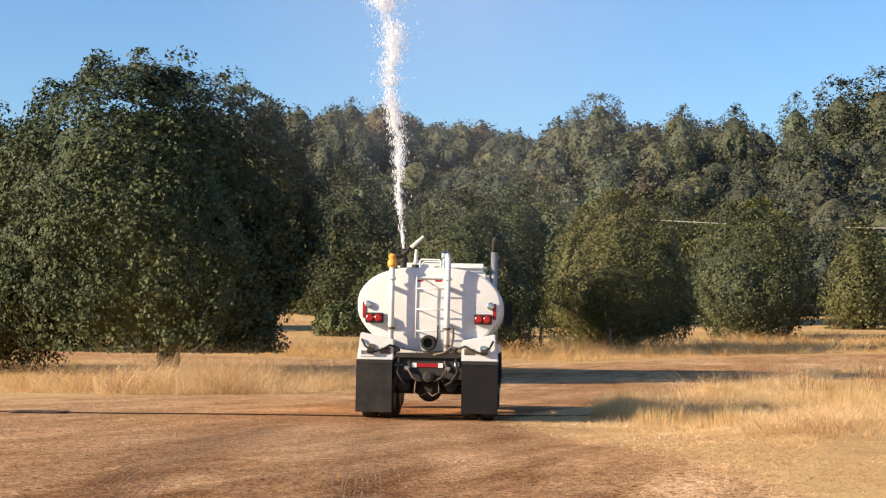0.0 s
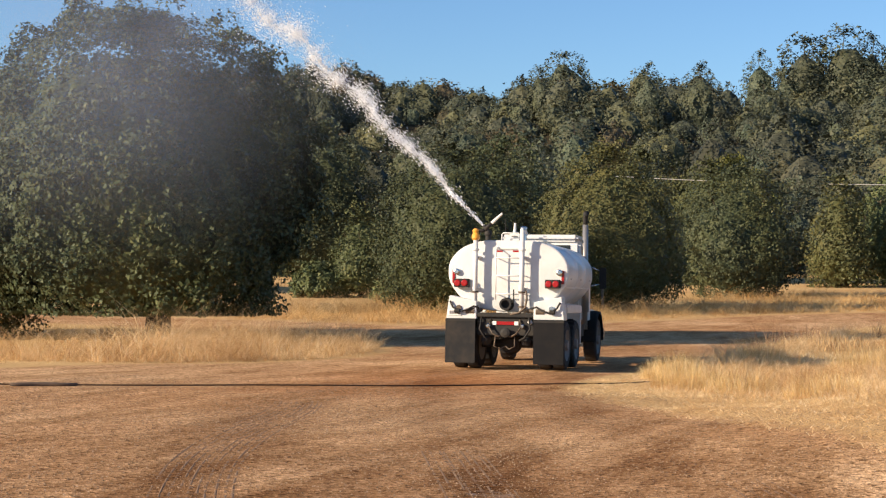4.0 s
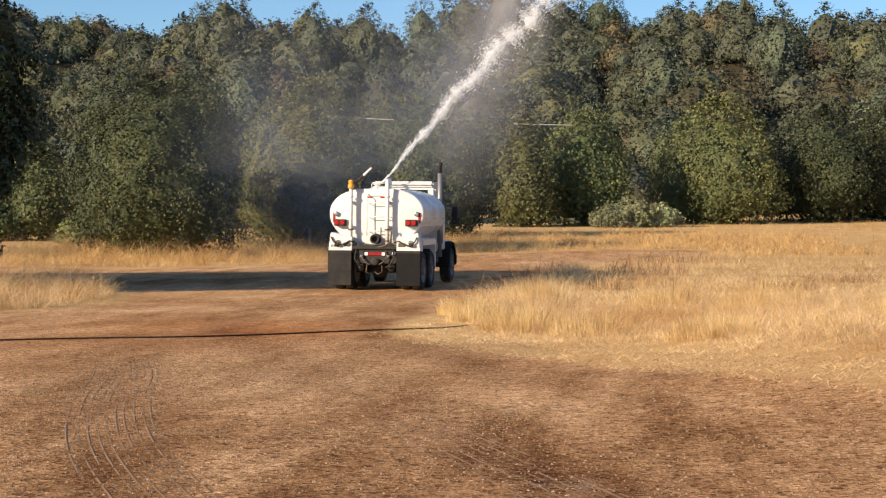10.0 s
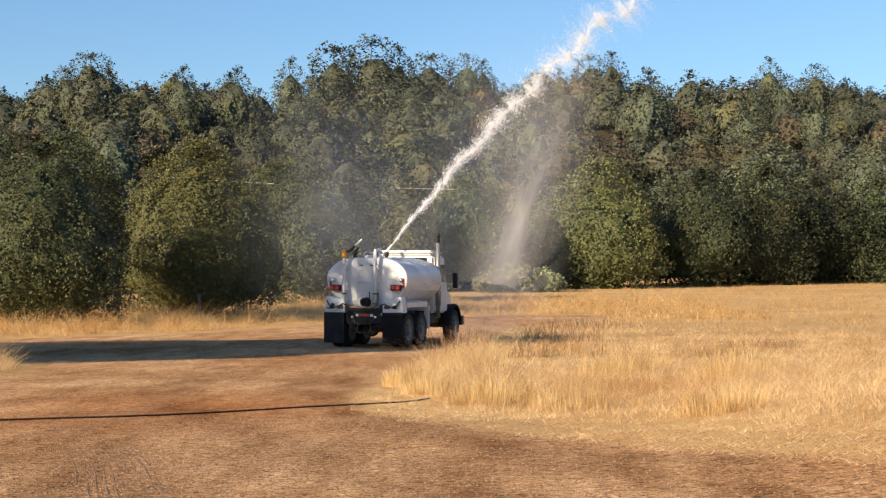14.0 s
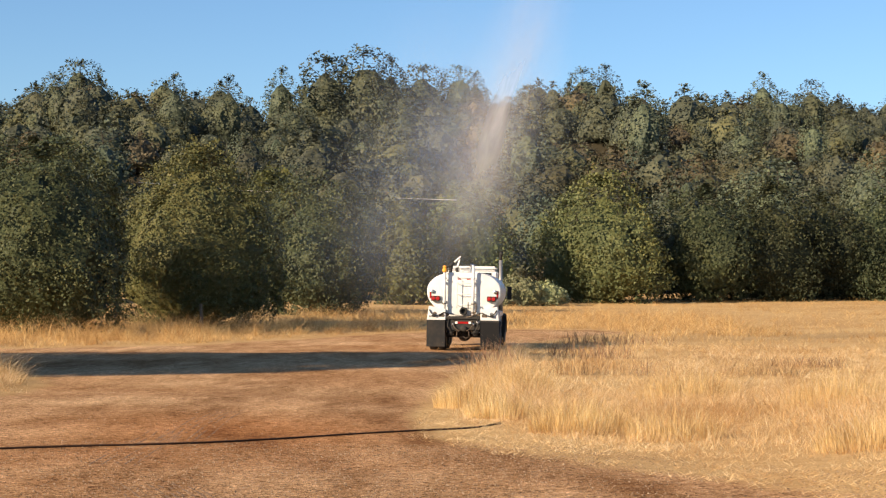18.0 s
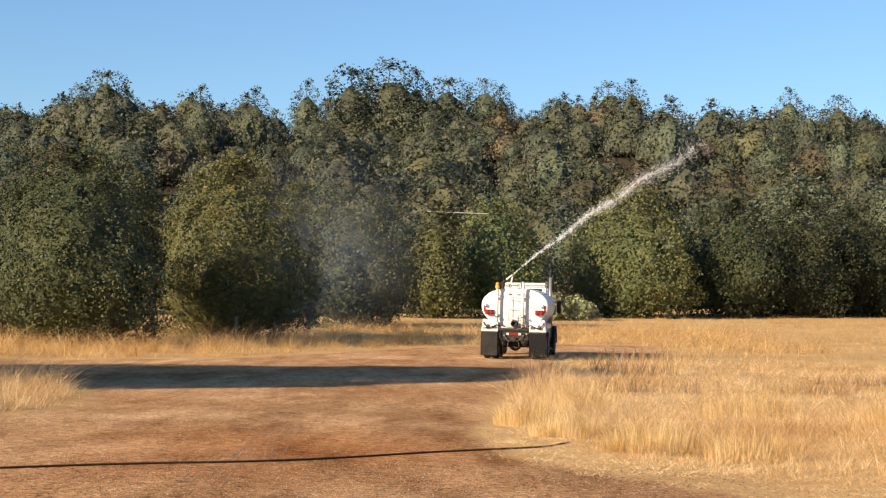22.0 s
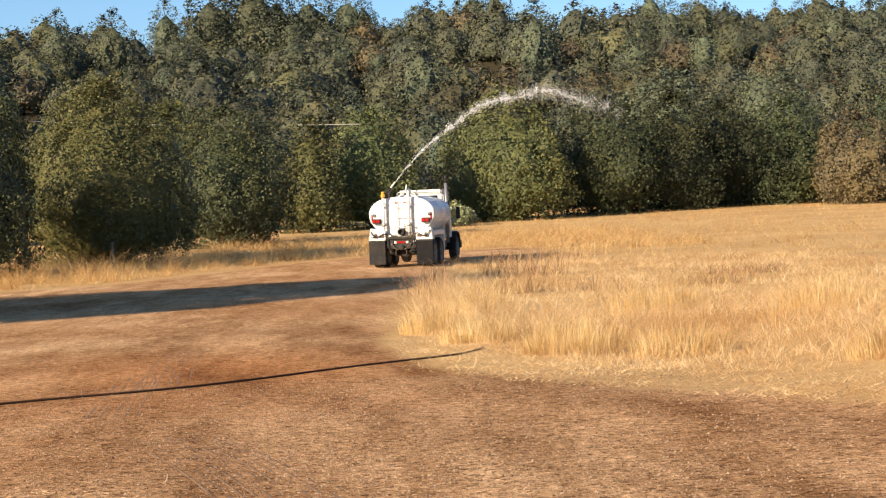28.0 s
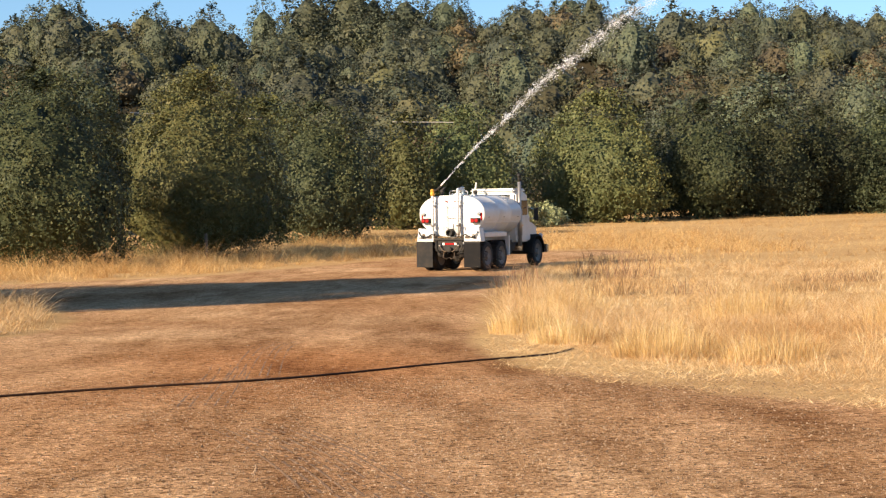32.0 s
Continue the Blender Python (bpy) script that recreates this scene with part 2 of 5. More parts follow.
def off_road(x, y):
    """Signed distance to the edge of the bare dirt: negative on it."""
    x, y = np.asarray(x, float), np.asarray(y, float)
    best, inside = np.full(x.shape, 1e9), np.zeros(x.shape, bool)
    for (ax, ay), (bx, by) in zip(DIRT, np.roll(DIRT, -1, 0)):
        dx, dy = bx - ax, by - ay
        k = np.clip(((x - ax) * dx + (y - ay) * dy) / (dx * dx + dy * dy), 0, 1)
        best = np.minimum(best, np.hypot(x - ax - k * dx, y - ay - k * dy))
        cross = (ay > y) != (by > y)
        inside ^= cross & (x < ax + (y - ay) * dx / (dy if dy else 1e-9))
    return np.where(inside, -best, best)


def sheet(name, xs, ys, mat, lift=0.0):
    gx, gy = np.meshgrid(xs, ys)
    z = land(gx, gy) + lift
    verts = np.stack([gx, gy, z], -1).reshape(-1, 3)
    nx, ny = len(xs), len(ys)
    i = (np.arange(ny - 1)[:, None] * nx + np.arange(nx - 1)).ravel()
    faces = np.stack([i, i + 1, i + nx + 1, i + nx], -1)
    me = bpy.data.meshes.new(name)
    me.from_pydata(verts.tolist(), [], faces.tolist())
    me.polygons.foreach_set("use_smooth", np.ones(len(faces), bool))
    me.materials.append(mat)
    a = me.attributes.new("dirt", "FLOAT", "POINT")
    d = off_road(gx, gy) + 0.75 * smooth(-0.5, 1.0, gx) * (1 - smooth(20, 27, gy))
    a.data.foreach_set("value", np.clip(0.4 - d / 1.6, 0, 1).ravel().astype(np.float32))
    w = me.attributes.new("litter", "FLOAT", "POINT")
    w.data.foreach_set("value", smooth(0.6, 2.5, hill(gx, gy)).ravel().astype(np.float32))
    # holds damp ground and the painted shadow band of the oak together
    c = me.attributes.new("damp_shade", "FLOAT", "POINT")
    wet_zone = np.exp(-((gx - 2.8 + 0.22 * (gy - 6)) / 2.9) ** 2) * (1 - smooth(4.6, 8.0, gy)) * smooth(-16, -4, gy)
    dark_bands = np.zeros_like(gx)
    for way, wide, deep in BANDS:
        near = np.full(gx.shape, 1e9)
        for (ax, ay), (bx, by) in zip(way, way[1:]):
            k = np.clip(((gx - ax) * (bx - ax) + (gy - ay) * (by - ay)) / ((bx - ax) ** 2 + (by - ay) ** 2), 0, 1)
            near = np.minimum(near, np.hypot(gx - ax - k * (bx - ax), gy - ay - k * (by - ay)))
        dark_bands = np.maximum(dark_bands, deep * np.exp(-(near / wide) ** 2))
    c.data.foreach_set("value", np.clip(0.85 * wet_zone + dark_bands, 0, 1).ravel().astype(np.float32))
    r = me.attributes.new("clay", "FLOAT", "POINT")
    r.data.foreach_set("value", np.exp(-((gx + 1.9) / 2.3) ** 2 - ((gy - 17.5) / 5.0) ** 2).ravel().astype(np.float32))
    q = me.attributes.new("pool", "FLOAT", "POINT")
    k = np.clip(((gx - 3.0) * 1.9 - (gy - 4.6) * 3.2) / 13.85, 0, 1)
    trail = 0.6 * np.exp(-(np.hypot(gx - 3.0 - 1.9 * k, gy - 4.6 + 3.2 * k) / (0.3 + 0.3 * k)) ** 2)
    ax, ay = (gx - 5.22) * 0.94 + (gy - 0.54) * 0.33, -(gx - 5.22) * 0.33 + (gy - 0.54) * 0.94
    hollow = 1.25 * np.exp(-((ax / 0.56) ** 2 + (ay / 0.32) ** 2) ** 1.5)
    lake = 0.56 * np.exp(-(((gx - 4.5) / 0.75) ** 2 + ((gy - 1.7) / 0.3) ** 2))
    q.data.foreach_set("value", np.clip(trail + hollow + lake, 0, 1.5).ravel().astype(np.float32))
    return new(name, me)


GROUND, nt, p = material("field_and_dirt", 0.95)
p.inputs["Specular IOR Level"].default_value = 0.15
at = nt.nodes.new("ShaderNodeAttribute")
at.attribute_name = "dirt"
edge = node(nt, "ShaderNodeMath")
edge.operation = "ADD"
nt.links.new(at.outputs["Fac"], edge.inputs[0])
wob = nt.nodes.new("ShaderNodeMapRange")
wob.inputs["To Min"].default_value, wob.inputs["To Max"].default_value = -0.35, 0.35
nt.links.new(noise_tex(nt, 1.4, 8), wob.inputs["Value"])
nt.links.new(wob.outputs["Result"], edge.inputs[1])
mask = ramp(nt, edge.outputs["Value"], [(0.35, (0, 0, 0)), (0.65, (1, 1, 1))])
grit, clods, wide, patch = noise_tex(nt, 60, 5, 0.8), noise_tex(nt, 6, 8, 0.7), noise_tex(nt, 0.16, 4), noise_tex(nt, 1.0, 7, 0.65, stretch=(1.4, 0.3, 1.0, 0.2))
tc = nt.nodes.new("ShaderNodeTexCoord")
stony = []
for size in (30.0, 75.0):
    cell = node(nt, "ShaderNodeTexVoronoi", Scale=size)
    nt.links.new(tc.outputs["Object"], cell.inputs["Vector"])
    one = nt.nodes.new("ShaderNodeSeparateColor")
    nt.links.new(cell.outputs["Color"], one.inputs["Color"])
    stony.append((one.outputs["Red"], cell.outputs["Distance"]))
earth = ramp(nt, wide, [(0.38, (0.5, 0.28, 0.135)), (0.62, (0.66, 0.42, 0.225))])
earth = mix(nt, 1.0, earth, ramp(nt, patch, [(0.32, (0.66, 0.59, 0.52)), (0.5, (0.95, 0.93, 0.9)), (0.68, (1.22, 1.24, 1.26))]), "MULTIPLY")
earth = mix(nt, 1.0, earth, ramp(nt, clods, [(0.34, (0.7, 0.66, 0.62)), (0.5, (1.0, 1.0, 1.0)), (0.68, (1.2, 1.22, 1.25))]), "MULTIPLY")
earth = mix(nt, 1.0, earth, ramp(nt, stony[0][0], [(0.0, (0.3, 0.26, 0.23)), (0.26, (0.86, 0.83, 0.8)), (0.8, (1.0, 1.0, 1.0)), (1.0, (1.42, 1.48, 1.55))]), "MULTIPLY")
earth = mix(nt, 1.0, earth, ramp(nt, stony[1][0], [(0.0, (0.6, 0.56, 0.53)), (0.3, (0.98, 0.98, 0.98)), (0.8, (1.05, 1.05, 1.05)), (1.0, (1.2, 1.24, 1.28))]), "MULTIPLY")
# darkens wet earth, and the oak's shadow band with it
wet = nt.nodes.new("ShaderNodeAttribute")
wet.attribute_name = "damp_shade"
darkening = node(nt, "ShaderNodeMath")
darkening.operation = "MULTIPLY"
nt.links.new(wet.outputs["Fac"], darkening.inputs[0])
nt.links.new(ramp(nt, patch, [(0.4, (1, 1, 1)), (0.66, (0.5, 0.5, 0.5))]), darkening.inputs[1])
earth = mix(nt, darkening.outputs["Value"], earth, mix(nt, 1.0, earth, (0.5, 0.43, 0.38), "MULTIPLY"))
clay = nt.nodes.new("ShaderNodeAttribute")
clay.attribute_name = "clay"
earth = mix(nt, clay.outputs["Fac"], earth, mix(nt, 1.0, earth, (0.98, 0.8, 0.66), "MULTIPLY"))
straw = ramp(nt, clods, [(0.3, (0.5, 0.3, 0.13)), (0.7, (0.8, 0.545, 0.265))])
straw = mix(nt, 1.0, straw, ramp(nt, wide, [(0.36, (0.85, 0.76, 0.68)), (0.62, (1.08, 1.08, 1.05))]), "MULTIPLY")
straw = mix(nt, 0.4, straw, ramp(nt, grit, [(0.3, (0.22, 0.13, 0.05)), (0.7, (0.7, 0.5, 0.24))]))
lit = nt.nodes.new("ShaderNodeAttribute")
lit.attribute_name = "litter"
duff = ramp(nt, clods, [(0.35, (0.035, 0.03, 0.019)), (0.7, (0.08, 0.066, 0.04))])
straw = mix(nt, lit.outputs["Fac"], straw, duff)
pool = nt.nodes.new("ShaderNodeAttribute")
pool.attribute_name = "pool"
film = node(nt, "ShaderNodeMath")
film.operation = "ADD"
nt.links.new(pool.outputs["Fac"], film.inputs[0])
wave = nt.nodes.new("ShaderNodeMapRange")
wave.inputs["To Min"].default_value, wave.inputs["To Max"].default_value = -0.95, 0.95
nt.links.new(noise_tex(nt, 4.0, 6, 0.65, stretch=(1.0, 2.0, 1.0, -0.45)), wave.inputs["Value"])
nt.links.new(wave.outputs["Result"], film.inputs[1])
shine = ramp(nt, film.outputs["Value"], [(0.64, (0, 0, 0)), (0.98, (1, 1, 1))])
mud = mix(nt, pool.outputs["Fac"], earth, mix(nt, 1.0, earth, (0.5, 0.44, 0.4), "MULTIPLY"))
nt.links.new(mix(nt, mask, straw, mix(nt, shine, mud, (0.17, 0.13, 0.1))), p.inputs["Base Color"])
nt.links.new(ramp(nt, shine, [(0.0, (0.95, 0.95, 0.95)), (1.0, (0.27, 0.27, 0.27))]), p.inputs["Roughness"])
nt.links.new(ramp(nt, shine, [(0.0, (0.01, 0.01, 0.01)), (1.0, (0.45, 0.45, 0.45))]), p.inputs["Specular IOR Level"])
bump(nt, p, mix(nt, shine, mix(nt, 0.6, mix(nt, 0.6, grit, stony[0][1]), clods), (0.5, 0.5, 0.5)), 0.8, 0.04)

near_x = np.concatenate([[-2500, -1200, -600, -350, -200, -140, -100, -75, -55, -42, -34], np.arange(-30, 0, 0.3), np.arange(0, 8, 0.15), np.arange(8, 30.1, 0.3), [34, 42, 55, 75, 100, 140, 200, 350, 600, 1200, 2500]])
near_y = np.concatenate([[-2500, -800, -200, -80, -50, -35, -25], np.arange(-20, -1, 0.3), np.arange(-1, 8, 0.15), np.arange(8, 90.1, 0.3), np.arange(92, 160, 3), np.arange(164, 700, 8), [750, 900, 1300, 2500]])
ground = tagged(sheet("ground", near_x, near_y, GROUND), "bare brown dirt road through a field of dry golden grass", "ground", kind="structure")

# ---- trees ----
def link(name, verts, faces, mat, parent=None, label="", shade=False):
    me = bpy.data.meshes.new(name)
    me.from_pydata(np.asarray(verts).tolist(), [], np.asarray(faces).tolist() if not isinstance(faces, list) else faces)
    if shade:
        me.polygons.foreach_set("use_smooth", np.ones(len(me.polygons), bool))
    me.materials.append(mat)
    ob = new(name, me)
    ob.parent = parent
    if label:
        ob["label"] = label
    return ob


def ball(level):
    bm = bmesh.new()
    bmesh.ops.create_icosphere(bm, subdivisions=level, radius=1.0)
    v, f = np.array([v.co[:] for v in bm.verts]), np.array([[v.index for v in g.verts] for g in bm.faces])
    bm.free()
    return v, f


ROUGH, FINE = ball(2), ball(3)
# outlines of crowns: half width at even steps from the lowest leaves to the top
BUSHY = (0.78, 0.97, 1.0, 0.95, 0.84, 0.66, 0.42, 0.12)
DOMED = (0.55, 0.85, 0.98, 1.0, 0.93, 0.76, 0.5, 0.14)
BROAD = (0.62, 0.92, 1.0, 1.0, 0.96, 0.88, 0.72, 0.3)
OVAL = (0.3, 0.55, 0.78, 0.95, 1.0, 0.93, 0.72, 0.25)
SPIRE = (0.62, 0.95, 1.0, 0.92, 0.8, 0.66, 0.5, 0.22)


def crown_mesh(rng, height, low, spread, profile, lump, count, size, core=0.82, deep=0.4, ragged=0.05, fine=True):
    """A crown: leaves thick over an envelope that swells into rounded boughs, lump metres across, with creases between them."""
    ph = rng.random(6) * 6.283
    steps = np.linspace(0, 1, len(profile))
    waves = [(rng.normal(size=(5, 3)), rng.random(5) * 6.283) for _ in range(3)]

    def reach(a, u):
        swell = 1 + 0.1 * np.sin(2 * a + ph[0] + 2 * u) + 0.09 * np.sin(3 * a + 5 * u + ph[1]) + 0.06 * np.sin(5 * a - 7 * u + ph[2])
        return spread * np.interp(u, steps, profile) * swell

    def billow(p):
        v = 0
        for (way, off), wide, part_ in zip(waves, (2.1 * lump, lump, 0.45 * lump), (0.5, 0.33, 0.17)):
            n = np.sin(p @ (way.T * 2.2 / wide) + off).sum(1) / 2.2
            v = v + part_ * (1 - np.minimum(1, np.abs(n)))
        return v

    def skin(a, u):
        r = reach(a, u)
        p = np.stack([np.cos(a) * r, np.sin(a) * r, low + (height - low) * u], 1)
        heart = np.array((0, 0, low + (height - low) * 0.4))
        out = p - heart
        far = np.linalg.norm(out, axis=1, keepdims=True) + 1e-6
        out = out / far
        b = billow(p)
        return p + out * (deep * lump * 2.0 * (b - 0.42))[:, None], out, b

    grid = np.linspace(0, 1, 200)
    share = np.cumsum(np.interp(grid, steps, profile) + 0.12)
    share = (share - share[0]) / (share[-1] - share[0])
    u, a = np.interp(rng.random(count), share, grid), rng.random(count) * 6.283
    cap = rng.random(count) < 0.12      # the crown's top and underside
    u = np.where(cap, np.where(rng.random(count) < 0.75, 1 - 0.05 * rng.random(count), 0.03 * rng.random(count)), u)
    c, out, b = skin(a, u)
    inward = np.where(cap & (u > 0.5), rng.random(count) ** 0.5, 0)
    c[:, :2] *= (1 - 0.9 * inward)[:, None]
    c += out * (size * (0.75 * rng.normal(size=count) - 0.3) + spread * ragged * np.where(rng.random(count) < 0.08, rng.random(count), 0))[:, None]
    c += rng.normal(size=(count, 3)) * size * 0.55
    # sprays of leaves that stand proud of the rest
    many, some = int(90 * (spread * (height - low)) ** 0.5), rng.random(count) < 0.42
    su, sa = np.interp(rng.random(many), share, grid), rng.random(many) * 6.283
    seat, away, _ = skin(sa, su)
    tuft = lump * (0.22 + 0.3 * rng.random(many))
    seat = seat + away * (tuft * 0.05 + spread * ragged * rng.random(many))[:, None]
    mine = rng.integers(0, many, count)
    d = rng.normal(size=(count, 3)) + away[mine] * 0.9 + (0, 0, 0.3)
    d /= np.linalg.norm(d, axis=1, keepdims=True)
    c = np.where(some[:, None], seat[mine] + d * (tuft[mine] * (0.55 + 0.5 * rng.random(count)))[:, None], c)
    out = np.where(some[:, None], 0.6 * out + 0.6 * d, out)
    c[:, 2] = np.maximum(c[:, 2], low + 0.02)
    n = out * 1.1 + rng.normal(scale=0.24, size=(count, 3)) + (0, 0, 0.15)
    n /= np.linalg.norm(n, axis=1, keepdims=True)
    p = np.cross(n, rng.normal(size=(count, 3)))
    p /= np.linalg.norm(p, axis=1, keepdims=True)
    q = np.cross(n, p)
    s = size * (0.55 + 0.9 * rng.random(count))[:, None]
    k = 0.6 * s
    tri = np.stack([c - p * s - q * k, c + p * s * 0.9 - q * k * 0.6 + n * s * 0.2, c + q * k * 1.7], 1).reshape(-1, 3)
    bv, bf = FINE if fine else ROUGH
    ba, bu = np.arctan2(bv[:, 1], bv[:, 0]), 0.5 + 0.5 * bv[:, 2]
    br = reach(ba, bu) * core * np.minimum(1, 1.7 * np.sqrt(np.maximum(0, 1 - bv[:, 2] ** 2))) * (1 + 0.05 * rng.normal(size=len(bv)))
    mass = np.stack([np.cos(ba) * br, np.sin(ba) * br, low + (height - low) * (0.03 + (0.5 + 0.4 * core) * bu)], 1)
    away = mass - (0, 0, low + (height - low) * 0.4)
    away /= np.linalg.norm(away, axis=1, keepdims=True) + 1e-6
    mass = mass + away * (deep * lump * 2.0 * (billow(mass) - 0.5))[:, None]
    mass[:, 2] = np.maximum(mass[:, 2], low + 0.03)
    return np.concatenate([tri, mass]), np.concatenate([np.arange(3 * count).reshape(-1, 3), bf + 3 * count])


def limb(p, q, r0, r1, sides=7, bend=0.0, steps=4, rng=None):
    """A tapered, slightly crooked branch from p to q."""
    p, q = np.array(p, float), np.array(q, float)
    a = (q - p) / np.linalg.norm(q - p)
    u = np.cross(a, (0.3, 0.9, 0.2))
    u /= np.linalg.norm(u)
    w = np.cross(a, u)
    rows, f = [], []
    for i in range(steps + 1):
        k = i / steps
        c = p + (q - p) * k
        if rng is not None and 0 < i:
            c = c + (u * rng.normal() + w * rng.normal()) * bend * np.linalg.norm(q - p)
        r = r0 + (r1 - r0) * k
        for j in range(sides):
            g = 2 * math.pi * j / sides
            rows.append(c + (u * math.cos(g) + w * math.sin(g)) * r)
    for i in range(steps):
        for j in range(sides):
            a0, b0 = i * sides + j, i * sides + (j + 1) % sides
            f.append((a0, b0, b0 + sides, a0 + sides))
    return rows, f


def wood(rng, height, spread, girth, forks):
    verts, faces = [], []
    def add(part_):
        base = len(verts)
        verts.extend(part_[0])
        faces.extend([tuple(i + base for i in g) for g in part_[1]])
    fork = height * 0.22
    add(limb((0, 0, -0.3), (0.1, 0, fork), girth * 1.25, girth * 0.85, 9, 0.03, 4, rng))
    for i in range(forks):
        g = 2 * math.pi * (i + 0.4 * rng.random()) / forks
        out = spread * (0.45 + 0.3 * rng.random())
        mid = (math.cos(g) * out * 0.5, math.sin(g) * out * 0.5, fork + height * (0.16 + 0.12 * rng.random()))
        tip = (math.cos(g) * out, math.sin(g) * out, fork + height * (0.34 + 0.3 * rng.random()))
        add(limb((0.1, 0, fork * 0.93), mid, girth * 0.55, girth * 0.33, 6, 0.05, 3, rng))
        add(limb(mid, tip, girth * 0.34, girth * 0.09, 5, 0.06, 3, rng))
        for _ in range(3):
            a = rng.random() * 6.28
            e = (mid[0] + math.cos(a) * spread * 0.3, mid[1] + math.sin(a) * spread * 0.3, mid[2] + height * (0.05 + 0.2 * rng.random()))
            add(limb(mid, e, girth * 0.18, girth * 0.04, 4, 0.06, 2, rng))
    return verts, faces


def oak(name, seed, height, spread, count, size, mat, skirt=0.1, lump=1.2, girth=0.3, forks=6, profile=BUSHY, core=0.82, fine=True, lean=(0.0, 0.0)):
    """A broad oak: trunk with limbs, and a crown of leafy clumps."""
    rng = np.random.default_rng(seed)
    tree = new(name)
    link("trunk", *wood(rng, height, spread, girth, forks), BARK, tree, shade=True)
    v, f = crown_mesh(rng, height, height * skirt, spread, profile, lump, count, size, core, 0.4, 0.06, fine)
    link("crown", v + (*lean, 0.0), f, mat, tree)
    return tree


def pine(name, seed, height, spread, count, size, mat, bare=0.2, profile=OVAL):
    """A tall grey pine: a crooked stem with open, upright tufts of needles."""
    rng = np.random.default_rng(seed)
    tree = new(name)
    verts, faces = limb((0, 0, -0.5), (0.3, 0.2, height * 0.95), height * 0.016 + 0.06, 0.05, 6, 0.012, 6, rng)
    verts, faces = list(verts), list(faces)
    for i in range(10):
        z, a = height * (bare + (0.85 - bare) * i / 10), i * 2.4 + rng.random()
        l, f = limb((0, 0, z), (math.cos(a) * spread * 0.6, math.sin(a) * spread * 0.6, z + spread * 0.5), 0.09, 0.03, 4, 0.03, 2, rng)
        faces.extend([tuple(j + len(verts) for j in g) for g in f])
        verts.extend(l)
    link("trunk", verts, faces, BARK, tree, shade=True)
    link("crown", *crown_mesh(rng, height, height * bare, spread, profile, 1.6, count, size, 0.68, 0.45, 0.09, False), mat, tree)
    return tree


def plant(tree, x, y, turn=0.0, scale=1.0, label="", category="tree", group="", sink=0.15):
    tree.matrix_basis = pose(x, y, float(land(x, y)) - sink, 0, 0, turn) @ Matrix.Scale(scale, 4)
    return tagged(tree, label, category, group)

# ---- the trees of the place ----
big = plant(oak("oak_tree", 3, 9.3, 4.4, 120000, 0.06, OAK_DARK, 0.1, 1.4, 0.34, 7, BROAD, 0.8, lean=(-0.45, -0.15)), -15.6, 32.8, 8, label="tall dark green live oak in dry grass beside the dirt road")
side = plant(oak("oak_tree", 5, 8.2, 3.6, 52000, 0.06, OAK_WARM, 0.0, 1.3, 0.26, 6, DOMED), -22.4, 31.8, 80, label="bushy olive-green oak with foliage down to the grass")
MID = [  # kind of leaf, x, y, height, half width, outline
    (OAK_DARK, -16.8, 63.2, 7.8, 3.5, BROAD), (OAK_WARM, -12.2, 74.4, 8.4, 3.9, DOMED), (OAK, -8.7, 97.5, 8.5, 3.9, DOMED),
    (OAK_WARM, -4.0, 120.9, 8.4, 2.3, SPIRE), (OAK_WARM, 0.4, 127.1, 9.6, 3.6, DOMED), (OAK_WARM, 11.7, 134.6, 11.0, 5.2, DOMED),
    (OAK_DARK, 21.2, 140.0, 10.2, 4.6, DOMED), (OAK_DARK, 27.6, 143.4, 10.5, 4.6, BUSHY), (OAK_DARK, 33.4, 147.7, 9.6, 4.4, DOMED),
    (OAK_DARK, 39.4, 148.3, 10.0, 4.6, BUSHY), (BROWN, 43.4, 139.1, 7.6, 3.6, DOMED), (OAK, 52.0, 150.7, 10.0, 5.2, DOMED),
    (OAK_DARK, -54.0, 133.0, 14.0, 5.6, BUSHY), (OAK_DARK, -62.0, 137.0, 14.5, 6.0, BUSHY), (OAK_WARM, -30.1, 84.4, 5.4, 1.7, SPIRE),
    (OAK, -48.0, 90.4, 12.0, 5.4, DOMED), (OAK, -55.0, 86.2, 11.0, 5.0, DOMED), (OAK_WARM, -36.0, 52.0, 8.5, 4.0, DOMED),
    (OAK, -22.0, 131.0, 11.0, 5.0, DOMED), (OAK, -30.0, 114.0, 11.5, 5.0, BUSHY), (OAK_WARM, -15.5, 128.0, 10.0, 4.4, DOMED), (GOLD, -22.1, 179.0, 14.6 - float(land(-22.1, 179.0)), 4.8, DOMED)]
for n, (mat, x, y, h, w, shape) in enumerate(MID):
    size = 0.06 if y < 80 else (0.08 if y < 105 else 0.115)
    t = oak("oak_tree", 20 + n, h, w, int(1.3 * 6.3 * w * h / (1.6 * size * size)), size, mat, 0.0, 1.25 if y < 105 else 2.1, 0.03 * h, 5, shape)
    plant(t, x, y, n * 71 % 360, label={OAK.name: "dense dark green oak at the edge of the field", OAK_DARK.name: "very dark green live oak in dry grass", OAK_WARM.name: "yellowing olive-green oak at the edge of the field", BROWN.name: "rusty brown oak at the edge of the field", GOLD.name: "bright yellow-green oak among darker trees"}[mat.name], group="oaks round the field")

